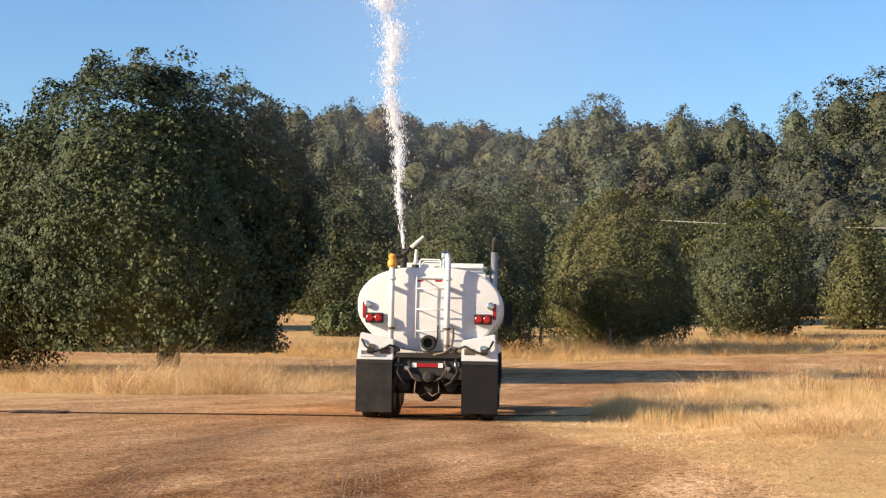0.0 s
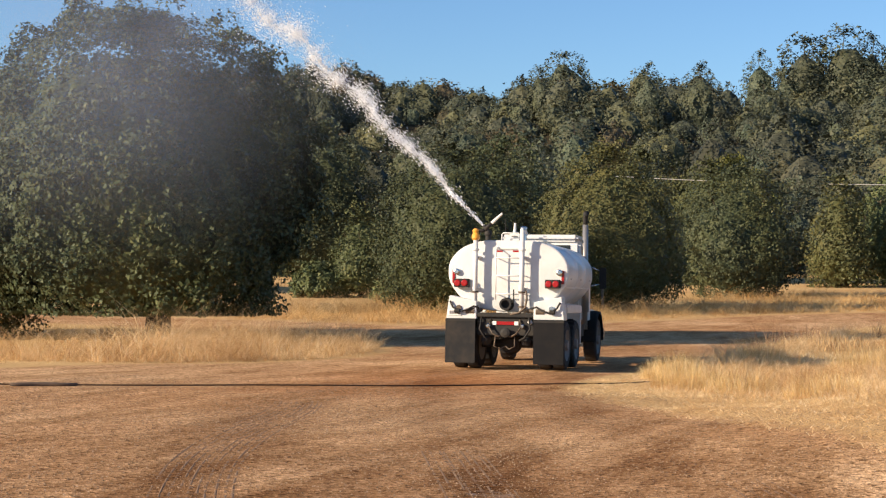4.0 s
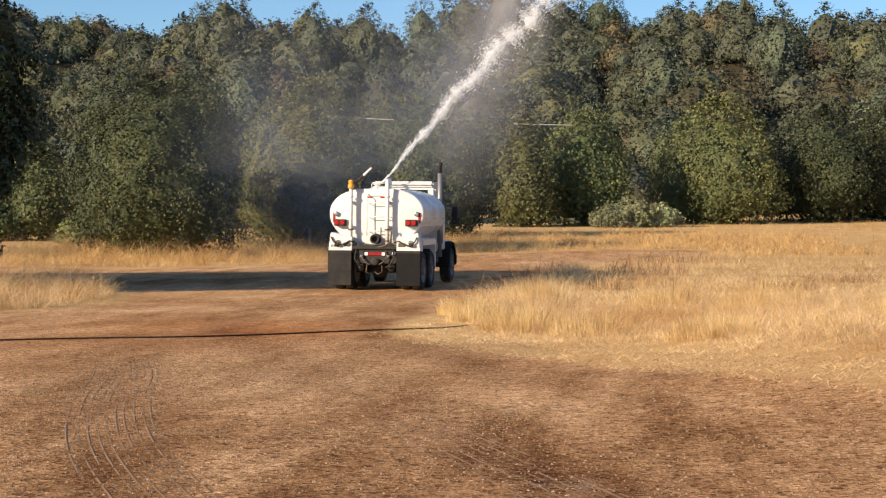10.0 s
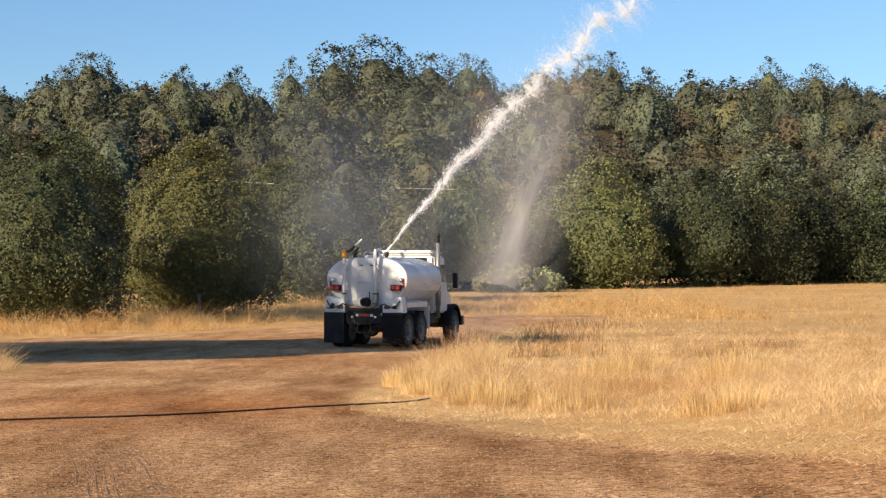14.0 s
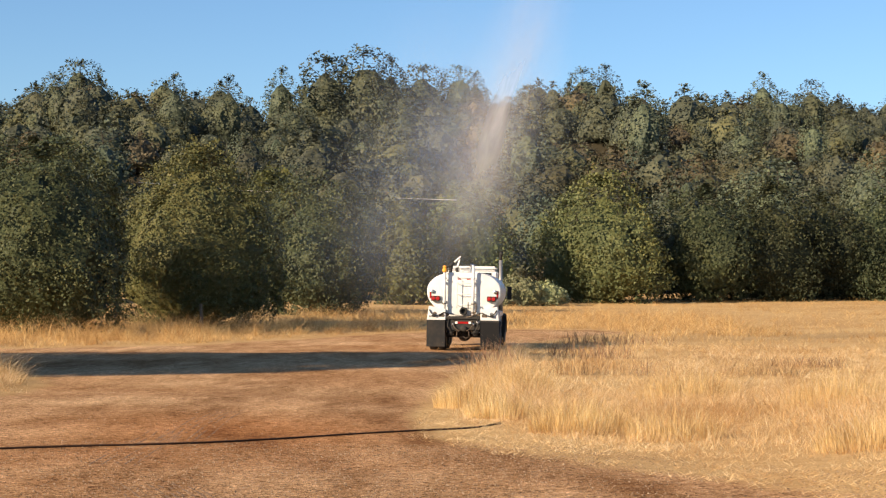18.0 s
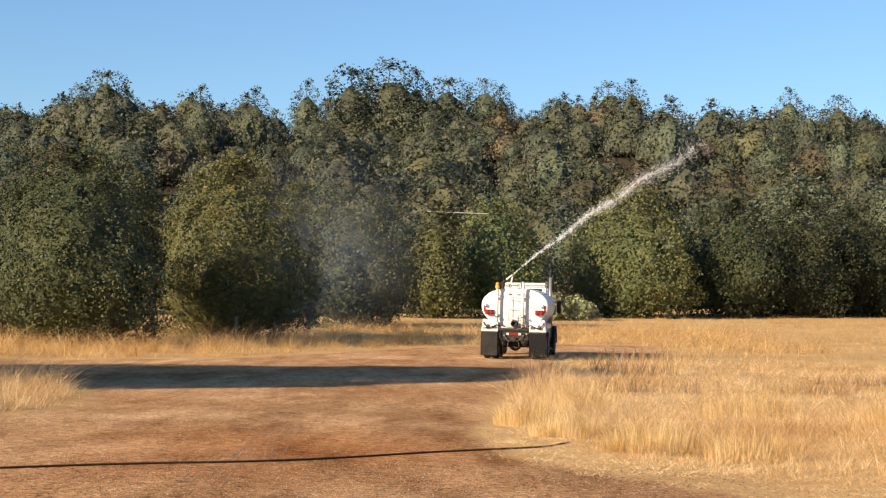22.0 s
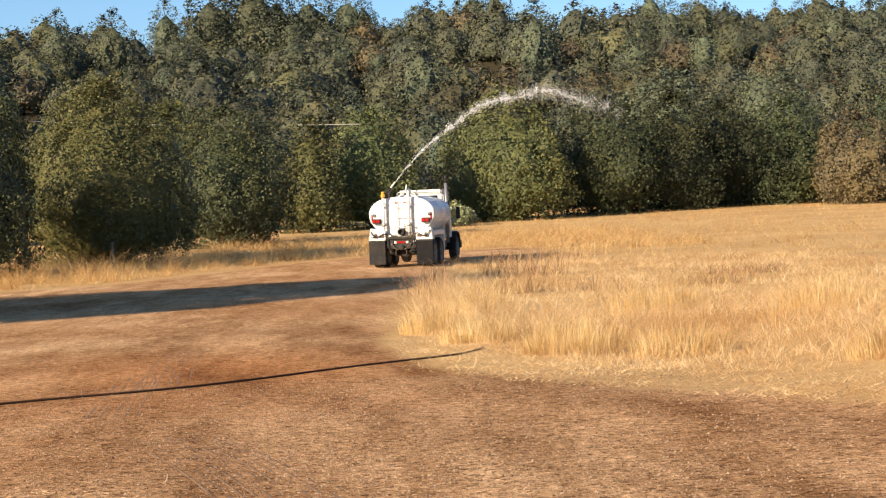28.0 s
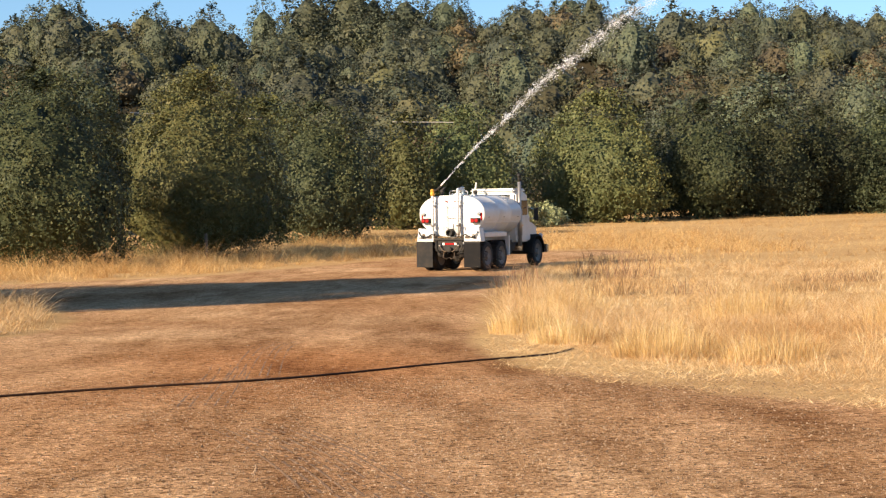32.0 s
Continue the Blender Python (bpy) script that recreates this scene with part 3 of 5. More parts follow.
shrub = tagged(oak("shrub", 90, 2.3, 2.1, 5000, 0.11, PALE, 0.0, 0.7, 0.05, 4, DOMED), "pale silvery-green shrub at the edge of the field", "shrub")
for n, (x, y, h) in enumerate(((2.6, 121.0, 0.75), (4.4, 122.0, 0.95), (6.3, 122.8, 0.8))):
    m = pose(x, y, float(land(x, y)) - 0.1, 0, 0, n * 130) @ Matrix.Scale(h, 4)
    s = shrub if n == 0 else copy_thing(shrub, pose(0, 0, 0))
    s.matrix_basis = m
    s["group"] = "pale shrubs"
for n, (x, y, h, w, mat, lab) in enumerate(((-32.2, 82.5, 2.3, 1.3, OAK_WARM, "low olive-green bush in the dry grass"), (47.5, 128.0, 2.2, 3.4, BROWN, "reddish brown thicket at the edge of the field"), (-30.0, 60.0, 2.0, 1.8, OAK, "low dark green bush in the dry grass"), (-25.5, 79.0, 1.6, 1.3, OAK_WARM, "low olive bush in the dry grass"))):
    plant(oak("bush", 95 + n, h, w, 5000, 0.1, mat, 0.0, 0.7, 0.05, 4, DOMED), x, y, 40 * n, label=lab, category="bush")

# the wooded hill
rng = np.random.default_rng(11)
stock = [oak("hillside_oak", 60 + i, 8.5 + i % 3, 4.6, 1900, 0.23, m, 0.0, 2.4, 0.2, 3, f, 0.9, False) for i, (m, f) in enumerate(((HILL_OAK, DOMED), (HILL_WARM, DOMED), (HILL_OAK, BUSHY), (BROWN, DOMED)))]
stock += [pine("grey_pine", 70 + i, 15.0 + 2 * i, 4.6, 2100, 0.27, PINE, 0.12, f) for i, f in enumerate((OVAL, BROAD, DOMED))]
LEAVES = [1900] * 4 + [2100] * 3
spots = []
# pines that stand clear of the crest
for a, el in ((-14.0, 8.05), (-14.9, 7.5), (-6.9, 8.0), (-5.3, 8.5), (-3.9, 8.75), (-3.0, 8.5), (-1.8, 8.25), (-0.5, 8.2), (0.1, 8.0), (2.0, 7.6), (4.0, 8.15), (10.35, 7.95), (11.9, 7.3), (15.5, 7.1), (-25.6, 7.1), (-23.5, 6.95), (-21.0, 6.8), (6.3, 6.9)):
    y = 372.0
    x = y * math.tan(radians(a))
    h = 1.4 + math.hypot(x, y) * math.tan(radians(el)) - float(land(x, y))
    spots.append((x, y, 4 + len(spots) % 3, h))
for x, y, k, h in list(spots):      # lower pines beside them
    for side in ((-1, 1) if abs(x) < 45 else ()):
        spots.append((x + side * (3.2 + 1.6 * rng.random()), y - 6 * rng.random(), 4 + len(spots) % 3, h * (0.5 + 0.25 * rng.random())))
FIRST = len(spots)
tries = 0
while len(spots) < 980 and tries < 120000:
    tries += 1
    y = 158 + 250 * rng.random() ** 1.1
    x = (rng.random() * 0.98 - 0.56) * (y * 0.95 + 20)
    gap_ = 3.0 + 0.006 * y + 0.5 * math.sin(x * 0.09) * math.sin(y * 0.07)
    if all((x - s[0]) ** 2 + (y - s[1]) ** 2 > gap_ * gap_ for s in spots):
        odds = [0.27, 0.2, 0.21, 0.12, 0.07, 0.07, 0.06] if y < 270 else ([0.25, 0.2, 0.22, 0.12, 0.07, 0.07, 0.07] if y < 335 else [0.3, 0.26, 0.26, 0.18, 0, 0, 0])
        spots.append((x, y, int(rng.choice(7, p=odds)), 0.0))
spots[FIRST:] = sorted(spots[FIRST:], key=lambda s: s[1])
used, rest, tally = set(), {}, {}
for n, (x, y, k, h) in enumerate(spots):
    s = h / (15.0 + 2 * (k - 4)) if h else (0.5 + 0.55 * rng.random() ** 1.7) * ((0.82 if k > 3 else 1))
    m = pose(x, y, float(land(x, y)) - 0.4, 0, 0, rng.random() * 360) @ Matrix.Diagonal((s * (0.9 + 0.3 * rng.random()), s, s, 1))
    kin = "pine" if k > 3 else "oak"
    tally[kin] = tally.get(kin, 0) + 1
    if tally[kin] > (160 if k > 3 else 280):
        rest.setdefault(k, []).append(np.array(m))
        continue
    t = copy_thing(stock[k], pose(0, 0, 0)) if k in used else stock[k]
    used.add(k)
    t.matrix_basis = m
    tagged(t, "grey-green pine standing above the oaks on the hill" if k > 3 else ("brown-leaved oak in the woods on the hillside" if k == 3 else "oak in the woods on the hillside"), "tree", "trees on the hillside")
verts, faces, mats, slot, base = [], [], [], [], 0
for k, many in rest.items():
    for piece in stock[k].children:
        me = piece.data
        v = np.empty(len(me.vertices) * 3)
        me.vertices.foreach_get("co", v)
        v = np.c_[v.reshape(-1, 3), np.ones(len(me.vertices))]
        f = [tuple(q.vertices) for q in me.polygons]
        if piece.name.startswith("crown"):      # far off: half of the leaves, each larger
            lone = 3 * LEAVES[k]
            leaf = v[:lone, :3].reshape(-1, 3, 3)[::2]
            mid = leaf.mean(1, keepdims=True)
            leaf = (mid + 1.4 * (leaf - mid)).reshape(-1, 3)
            f = [(i, i + 1, i + 2) for i in range(0, len(leaf), 3)] + [tuple(i - lone + len(leaf) for i in q) for q in f if q[0] >= lone]
            v = np.r_[np.c_[leaf, np.ones(len(leaf))], v[lone:]]
        if me.materials[0] not in mats:
            mats.append(me.materials[0])
        for m in many:
            verts.append((v @ m.T)[:, :3])
            faces.extend([tuple(i + base for i in q) for q in f])
            slot.append(np.full(len(f), mats.index(me.materials[0])))
            base += len(v)
me = bpy.data.meshes.new("woods")
me.from_pydata(np.concatenate(verts).tolist(), [], faces)
for m in mats:
    me.materials.append(m)
me.polygons.foreach_set("material_index", np.concatenate(slot).astype(np.int32))
tagged(new("woods", me), "dense oak and pine woods covering the hill", "woods", kind="stuff")

# ---- dry grass, stones and what lies on the ground ----
def blades(name, x, y, height, width, lean, mat, label, rng, sink=0.02):
    """Dry stalks: each a bent, tapering strip."""
    n = len(x)
    z = land(x, y) - sink
    a = rng.random(n) * 6.283
    u = np.stack([np.cos(a), np.sin(a), 0 * a], 1)
    lean = np.asarray(lean)
    if lean.ndim < 2:
        b = rng.random(n) * 6.283
        lean = np.stack([np.cos(b) * lean, np.sin(b) * lean], 1)
    tip = np.stack([lean[:, 0] * height, lean[:, 1] * height, height], 1)
    root = np.stack([x, y, z], 1)
    mid = root + tip * (0.38, 0.38, 0.6)
    w = width[:, None] * u
    v = np.stack([root - w, root + w, mid + w * 0.7, mid - w * 0.7, root + tip], 1).reshape(-1, 3)
    i = np.arange(n)[:, None] * 5
    me = bpy.data.meshes.new(name)
    quads, tris = i + np.array([0, 1, 2, 3]), i + np.array([3, 2, 4])
    me.from_pydata(v.tolist(), [], quads.tolist() + tris.tolist())
    me.materials.append(mat)
    return tagged(new(name, me), label, "grass", kind="stuff")


def patchy(x, y):
    """Thick and thin places in the grass, 0 to 1."""
    v = np.sin(x * 0.9 + 2 * np.sin(y * 0.37)) * np.sin(y * 0.71 + 1.6 * np.sin(x * 0.53))
    v = v + 0.7 * np.sin(x * 2.3 + 1.9 * np.sin(y * 1.7)) * np.sin(y * 2.1 - 1.7 * np.sin(x * 1.3)) + 0.6 * np.sin(x * 6.1 + 2 * np.sin(y * 4.3)) * np.sin(y * 5.3 + 2 * np.sin(x * 3.1))
    return np.clip(0.5 + 0.34 * v, 0, 1)


def sow(rng, x0, x1, y0, y1, count, tall, wide, name, label, edge=1.4, mat=None, per=12, tuft=0.1):
    """Grass in tufts: each tuft has its own height and a way that it is blown over."""
    many = count // per
    x, y = x0 + (x1 - x0) * rng.random(many), y0 + (y1 - y0) * rng.random(many)
    d, k = off_road(x, y), patchy(x, y)
    keep = (d > -0.1 + 0.5 * k) & (rng.random(many) < (0.32 + 0.68 * k ** 1.3) * smooth(-0.3, edge, d) + 0.06) & (hill(x, y) < 1.2)
    x, y, d, k = x[keep], y[keep], d[keep], k[keep]
    high = tall * (0.25 + 0.75 * smooth(0, edge * 1.6, d)) * (0.36 + 0.7 * k ** 1.2) * (0.6 + 0.65 * rng.random(len(x)) ** 1.5)
    over = 0.05 + 0.6 * rng.random(len(x)) ** 2
    way = 2.6 * np.sin(x * 0.9 + 1.3 * np.sin(y * 0.7)) + 2.2 * np.sin(y * 0.8 + x * 0.3) + 0.6 * rng.normal(size=len(x))
    x, y, high, over, way = (np.repeat(q, per) for q in (x, y, high, over, way))
    n = len(x)
    a, q = rng.random(n) * 6.283, np.abs(rng.normal(size=n)) * tuft
    ox, oy = np.cos(a) * q, np.sin(a) * q
    h = high * (0.16 + 0.9 * rng.random(n) ** 1.8)
    tip = np.stack([over * np.cos(way), over * np.sin(way)], 1) + np.stack([ox, oy], 1) / tuft * 0.5 + 1.05 * rng.normal(size=(n, 2))
    w = wide * (0.6 + 0.8 * rng.random(n))
    return blades(name, x + ox, y + oy, h, w, tip, mat or STRAW, label, rng)


rng = np.random.default_rng(4)
sow(rng, 0, 9, 8, 30, 180000, 0.4, 0.0025, "dry_grass", "tall golden dry grass along the dirt road", 1.1)
sow(rng, 0.3, 16, 26, 60, 100000, 0.4, 0.0045, "dry_grass", "golden dry grass across the field", 0.7, tuft=0.14)
sow(rng, -0.4, 2.6, 21, 58, 40000, 0.78, 0.003, "dry_grass", "rank tall golden grass at the edge of the road", 0.3, tuft=0.12)
sow(rng, 2, 60, 55, 150, 90000, 0.48, 0.009, "dry_grass", "golden dry grass across the far field", 0.8, FAR_STRAW, 8, 0.3)
sow(rng, -13, -6.5, 20, 38, 64000, 1.25, 0.0036, "dry_grass", "tuft of tall dry grass beside the dirt road", 0.6)
sow(rng, -30, -10, 10, 46, 40000, 0.4, 0.0045, "dry_grass", "dry grass round the foot of the oak", 0.9, FAR_STRAW)
sow(rng, -24, 2, 49, 73, 64000, 1.3, 0.0055, "dry_grass", "tall reddish dry grass beyond the road", 1.3, FAR_STRAW, 10, 0.16)
sow(rng, -60, 4, 46, 110, 50000, 0.42, 0.0075, "dry_grass", "dry grass beyond the road", 0.7, FAR_STRAW, 8, 0.25)

sow(rng, -9, 16, 71, 104, 36000, 1.05, 0.009, "dry_grass", "dry grass before the far oaks", 0.9, FAR_STRAW, 8, 0.25)

# straw lying flat at the edge of the grass
x, y = 0.3 + 9 * rng.random(130000), 3 + 20 * rng.random(130000)
d = off_road(x, y)
keep = (d > -1.2) & (d < 1.2) & (rng.random(130000) < 0.06 + 0.8 * patchy(x * 1.7, y * 1.3) ** 2)
x, y = x[keep], y[keep]
blades("flattened_straw", x, y, 0.02 + 0.03 * rng.random(len(x)), np.full(len(x), 0.0028), 2.5 + 2.5 * rng.random(len(x)), PALE_STRAW, "flattened pale straw at the edge of the dirt", rng, -0.004)


def scatter(name, x, y, size, mat, label, category, sink=0.3):
    """Small broken stones, each a squat four-sided double pyramid."""
    n = len(x)
    z = land(x, y)
    a = rng.random(n) * 6.283
    c, s = np.cos(a) * size, np.sin(a) * size
    f = 0.5 + 0.4 * rng.random(n)
    top = size * (0.4 + 0.5 * rng.random(n))
    p = [np.stack(q, 1) for q in ((x + c, y + s, z), (x - s * f, y + c * f, z + top * 0.2), (x - c, y - s, z), (x + s * f, y - c * f, z + top * 0.1), (x + c * 0.2, y + s * 0.2, z + top), (x, y, z - size * sink))]
    v = np.stack(p, 1).reshape(-1, 3)
    i = np.arange(n)[:, None] * 6
    tri = np.concatenate([i + np.array(q) for q in ((0, 1, 4), (1, 2, 4), (2, 3, 4), (3, 0, 4))])
    me = bpy.data.meshes.new(name)
    me.from_pydata(v.tolist(), [], tri.tolist())
    me.materials.append(mat)
    return tagged(new(name, me), label, category, kind="stuff")


STONE = leafy("gravel", (0.07, 0.042, 0.024), (0.25, 0.15, 0.08), (0.46, 0.33, 0.21), 0.0, 0.0, (0.5, 0.5))
x, y = -7 + 15 * rng.random(400000), -1 + 17 * rng.random(400000) ** 1.1
thick = patchy(x * 0.55 + 3, y * 0.3) ** 1.4 + 0.9 * np.exp(-((x - 0.2) / 2.2) ** 2 - ((y - 9.5) / 2.6) ** 2) + 0.6 * np.exp(-((x - 3) / 1.6) ** 2 - ((y - 6) / 3) ** 2)
keep = (off_road(x, y) < 0.2) & (rng.random(len(x)) < 0.08 + 0.55 * thick)
x, y = x[keep], y[keep]
scatter("gravel", x, y, 0.0035 + 0.0095 * rng.random(len(x)) ** 2.7, STONE, "loose brown gravel on the dirt road", "gravel")
x, y = -9 + 13 * rng.random(16000), 15 + 24 * rng.random(16000)
keep = (off_road(x, y) < 0) & (rng.random(16000) < 0.15 + 0.85 * patchy(x * 0.6, y * 0.3))
scatter("gravel", x[keep], y[keep], 0.006 + 0.011 * rng.random(int(keep.sum())) ** 3, STONE, "loose brown gravel on the dirt road", "gravel")
x, y = -9 + 18 * rng.random(900), 2 + 30 * rng.random(900)
keep = off_road(x, y) < 0
scatter("pebbles", x[keep], y[keep], 0.008 + 0.011 * rng.random(int(keep.sum())) ** 2, STONE, "scattered larger pebbles on the dirt road", "pebbles")

RUBBER_HOSE, nt, p = material("black_hose", 0.9, 0, (0.05, 0.026, 0.015))
p.inputs["Specular IOR Level"].default_value = 0.15


def tube(points, r, sides=8):
    """A bent round tube through the points."""
    pts = np.array(points, float)
    tan = np.gradient(pts, axis=0)
    tan /= np.linalg.norm(tan, axis=1, keepdims=True)
    ref = np.array((0.13, 0.21, 0.97)) if abs(tan[0][2]) < 0.9 else np.array((1.0, 0.1, 0.0))
    u = np.cross(tan, ref)
    u /= np.linalg.norm(u, axis=1, keepdims=True)
    w = np.cross(tan, u)
    g = np.arange(sides) * 2 * math.pi / sides
    rr = np.broadcast_to(np.asarray(r, float), (len(pts),))
    ring = pts[:, None] + rr[:, None, None] * (u[:, None] * np.cos(g)[None, :, None] + w[:, None] * np.sin(g)[None, :, None])
    v = ring.reshape(-1, 3)
    f = [(i * sides + j, i * sides + (j + 1) % sides, (i + 1) * sides + (j + 1) % sides, (i + 1) * sides + j) for i in range(len(pts) - 1) for j in range(sides)]
    f += [tuple(range(sides))[::-1], tuple(range((len(pts) - 1) * sides, len(pts) * sides))]
    return v, f


hx = np.array([-16, -11, -7.2, -5.6, -4.1, -3.0, -2.1, -1.1, 0.0, 0.8, 1.2, 1.5])
hy = np.array([7.5, 10.2, 11.8, 12.8, 13.8, 14.7, 15.3, 16.7, 18.0, 18.7, 19.3, 20.4])
k = np.linspace(0, len(hx) - 1, 160)
px_, py_ = np.interp(k, range(len(hx)), hx), np.interp(k, range(len(hx)), hy)
px_, py_ = np.convolve(np.pad(px_, 6, "edge"), np.ones(13) / 13, "valid"), np.convolve(np.pad(py_, 6, "edge"), np.ones(13) / 13, "valid")
px_, py_ = px_ + 0.03 * np.sin(py_ * 2.1) + 0.02 * np.sin(px_ * 3.7), py_ + 0.05 * np.sin(px_ * 1.6)
hose = link("hose", *tube(np.stack([px_, py_, land(px_, py_) + 0.01], 1), 0.0125), RUBBER_HOSE, shade=True)
tagged(hose, "thin dark hose lying across the dirt road", "hose")

# ruts left by tyres: rows of low ridges of pressed earth, groove shade in their colour
# darker than the road, to draw the shadowed grooves as dark lines
GROOVE_SHADE = dappled("earth_with_groove_shade", (0.14, 0.076, 0.037), (0.28, 0.158, 0.077), 3.0, 0.95, fine=30, relief=0.01)


def rut(path, width, lugs, label, rough=0.5, high=1.0):
    path = np.array(path, float)
    k = np.linspace(0, len(path) - 1, 150)
    q = np.stack([np.interp(k, range(len(path)), path[:, i]) for i in (0, 1)], 1)
    q = np.stack([np.convolve(np.pad(q[:, i], 18, "edge"), np.ones(37) / 37, "valid") for i in (0, 1)], 1)
    t = np.gradient(q, axis=0)
    t /= np.linalg.norm(t, axis=1, keepdims=True)
    nrm = np.stack([-t[:, 1], t[:, 0]], 1)
    verts, faces = [], []
    for lane in np.linspace(-width / 2, width / 2, lugs):
        c = q + nrm * (lane + 0.01 * rng.normal())
        fade = 0.5 + 0.5 * np.sin(np.arange(len(q)) * 0.11 + rng.random() * 6.283)
        for i in range(len(c) - 1):
            if rng.random() < rough * (0.12 + 0.5 * fade[i]):
                continue
            a, b = c[i], c[i + 1]
            e = nrm[i] * (0.007 + 0.006 * rng.random())
            z0, z1 = land(*a), land(*b)
            n = len(verts)
            verts += [(*(a - e), z0), (*(a + e), z0), (*(b + e), z1), (*(b - e), z1), (*a, z0 + high * (0.0005 + 0.002 * (1 - fade[i]))), (*b, z1 + high * (0.0005 + 0.002 * (1 - fade[i])))]
            faces += [(n, n + 3, n + 5, n + 4), (n + 1, n + 4, n + 5, n + 2)]
    ob = link("tyre_tracks", np.array([[float(v) for v in r] for r in verts]), faces, GROOVE_SHADE)
    return tagged(ob, label, "tyre tracks", kind="stuff")


rut([(-1.6, 11.6), (-0.91, 10.0), (-0.5, 8.2), (-0.09, 6.8), (0.5, 5.0), (1.06, 3.66), (1.7, 2.3), (2.35, 1.05)], 0.62, 10, "curved tyre tread marks pressed into the dirt", 0.9, 1.5)
rut([(2.3, 6.4), (2.9, 5.0), (3.5, 3.6), (4.0, 2.4), (4.54, 0.9)], 0.55, 9, "tyre tread marks in wet mud", 1.0, 1.3)
rut([(5.3, 4.8), (5.87, 3.35), (6.33, 1.93), (6.8, 0.6)], 0.36, 5, "dark tyre marks in the dirt", 0.9, 1.3)
rut([(-2.5, 23.0), (-2.6, 21.6), (-2.42, 19.1), (-2.2, 16.8), (-2.04, 15.2)], 0.5, 6, "curved tyre tread marks pressed into the dirt", 1.0, 0.8)
rut([(-2.69, 18.4), (-2.5, 17.0), (-2.37, 15.7), (-2.06, 12.4)], 0.4, 5, "faint tyre marks in the dirt", 1.3, 1.0)

# dead sticks on the dirt
STICK = dappled("dead_wood", (0.05, 0.033, 0.022), (0.15, 0.1, 0.07), 8.0, 0.9, relief=0.006)
for x, y, turn, far, r, lab in ((-6.0, 12.25, 35, 0.5, 0.035, "dark crooked stick lying beside the hose"), (6.85, 3.2, -62, 0.2, 0.016, "short dark stick on the dirt")):
    k = np.linspace(-1, 1, 7)
    wx, wy = x + far * k * math.cos(radians(turn)) + 0.03 * np.sin(4 * k), y + far * k * math.sin(radians(turn)) + 0.03 * np.cos(5 * k)
    v, f = tube(np.stack([wx, wy, land(wx, wy) + r * 0.7], 1), r * (1 - 0.35 * k ** 2), 7)
    tagged(link("stick", v, f, STICK, shade=True), lab, "stick", "sticks on the dirt")

# fence posts among the trees
POST = dappled("weathered_post", (0.09, 0.07, 0.05), (0.22, 0.17, 0.12), 6.0, 0.9, relief=0.01)
for n, (x, y, h) in enumerate(((-15.6, 69.7, 1.35), (-14.9, 69.6, 1.4), (-19.5, 70.5, 1.3), (-11.0, 69.0, 1.2))):
    v, f = tube([(0, 0, -0.3), (0.01, 0, h * 0.5), (0.03, 0.01, h)], [0.075, 0.07, 0.065], 8)
    ob = link("fence_post", v, f, POST)
    ob.matrix_basis = pose(x, y, float(land(x, y)), 0, 0, n * 50)
    tagged(ob, "weathered wooden fence post in dry grass", "fence post", "fence posts")

# a power line through the trees
WIRE, nt, p = material("bare_cable", 0.5, 0.2, (0.5, 0.48, 0.45))
for x0, x1, dz in ((-24.6, -14.5, 0.0), (-5.0, -0.4, 0.0)):
    k = (x0 + 28 + (x1 - x0) * np.linspace(0, 1, 24)) / 29
    v, f = tube(np.stack([-28 + 29 * k, 119 + 1.5 * k, 9.75 + dz - 1.2 * k - 0.25 * np.sin(k * 3.14)], 1), 0.026, 6)
    tagged(link("cable", v, f, WIRE), "pale power cable strung between the trees", "cable", "power cables")

# dark weeds standing in the grass
WEED = leafy("dead_weeds", (0.16, 0.1, 0.055), (0.32, 0.2, 0.105), (0.5, 0.34, 0.18), 0.2)
for n, (cx, cy, r, count, h) in enumerate(((3.3, 37.2, 0.4, 110, 0.6), (4.3, 37.6, 0.5, 50, 0.45), (5.4, 37.0, 0.4, 40, 0.45), (1.6, 42.5, 0.5, 60, 0.7), (1.2, 38.0, 0.4, 50, 0.75), (6.6, 60.5, 1.4, 300, 0.6), (4.6, 48, 0.9, 200, 0.7), (-17.9, 34.6, 0.4, 250, 0.3), (8.4, 38.5, 0.6, 250, 0.3), (10.5, 44, 0.8, 250, 0.35))):
    a, q = rng.random(count) * 6.283, np.sqrt(rng.random(count)) * r
    x, y = cx + np.cos(a) * q * 1.6, cy + np.sin(a) * q
    tagged(blades("dead_weeds", x, y, h * (0.4 + 0.8 * rng.random(count)), np.full(count, 0.004 + 0.0001 * cy), 0.3 + 0.5 * rng.random(count), WEED, "patch of dark dead weeds in the dry grass", rng), category="weeds")

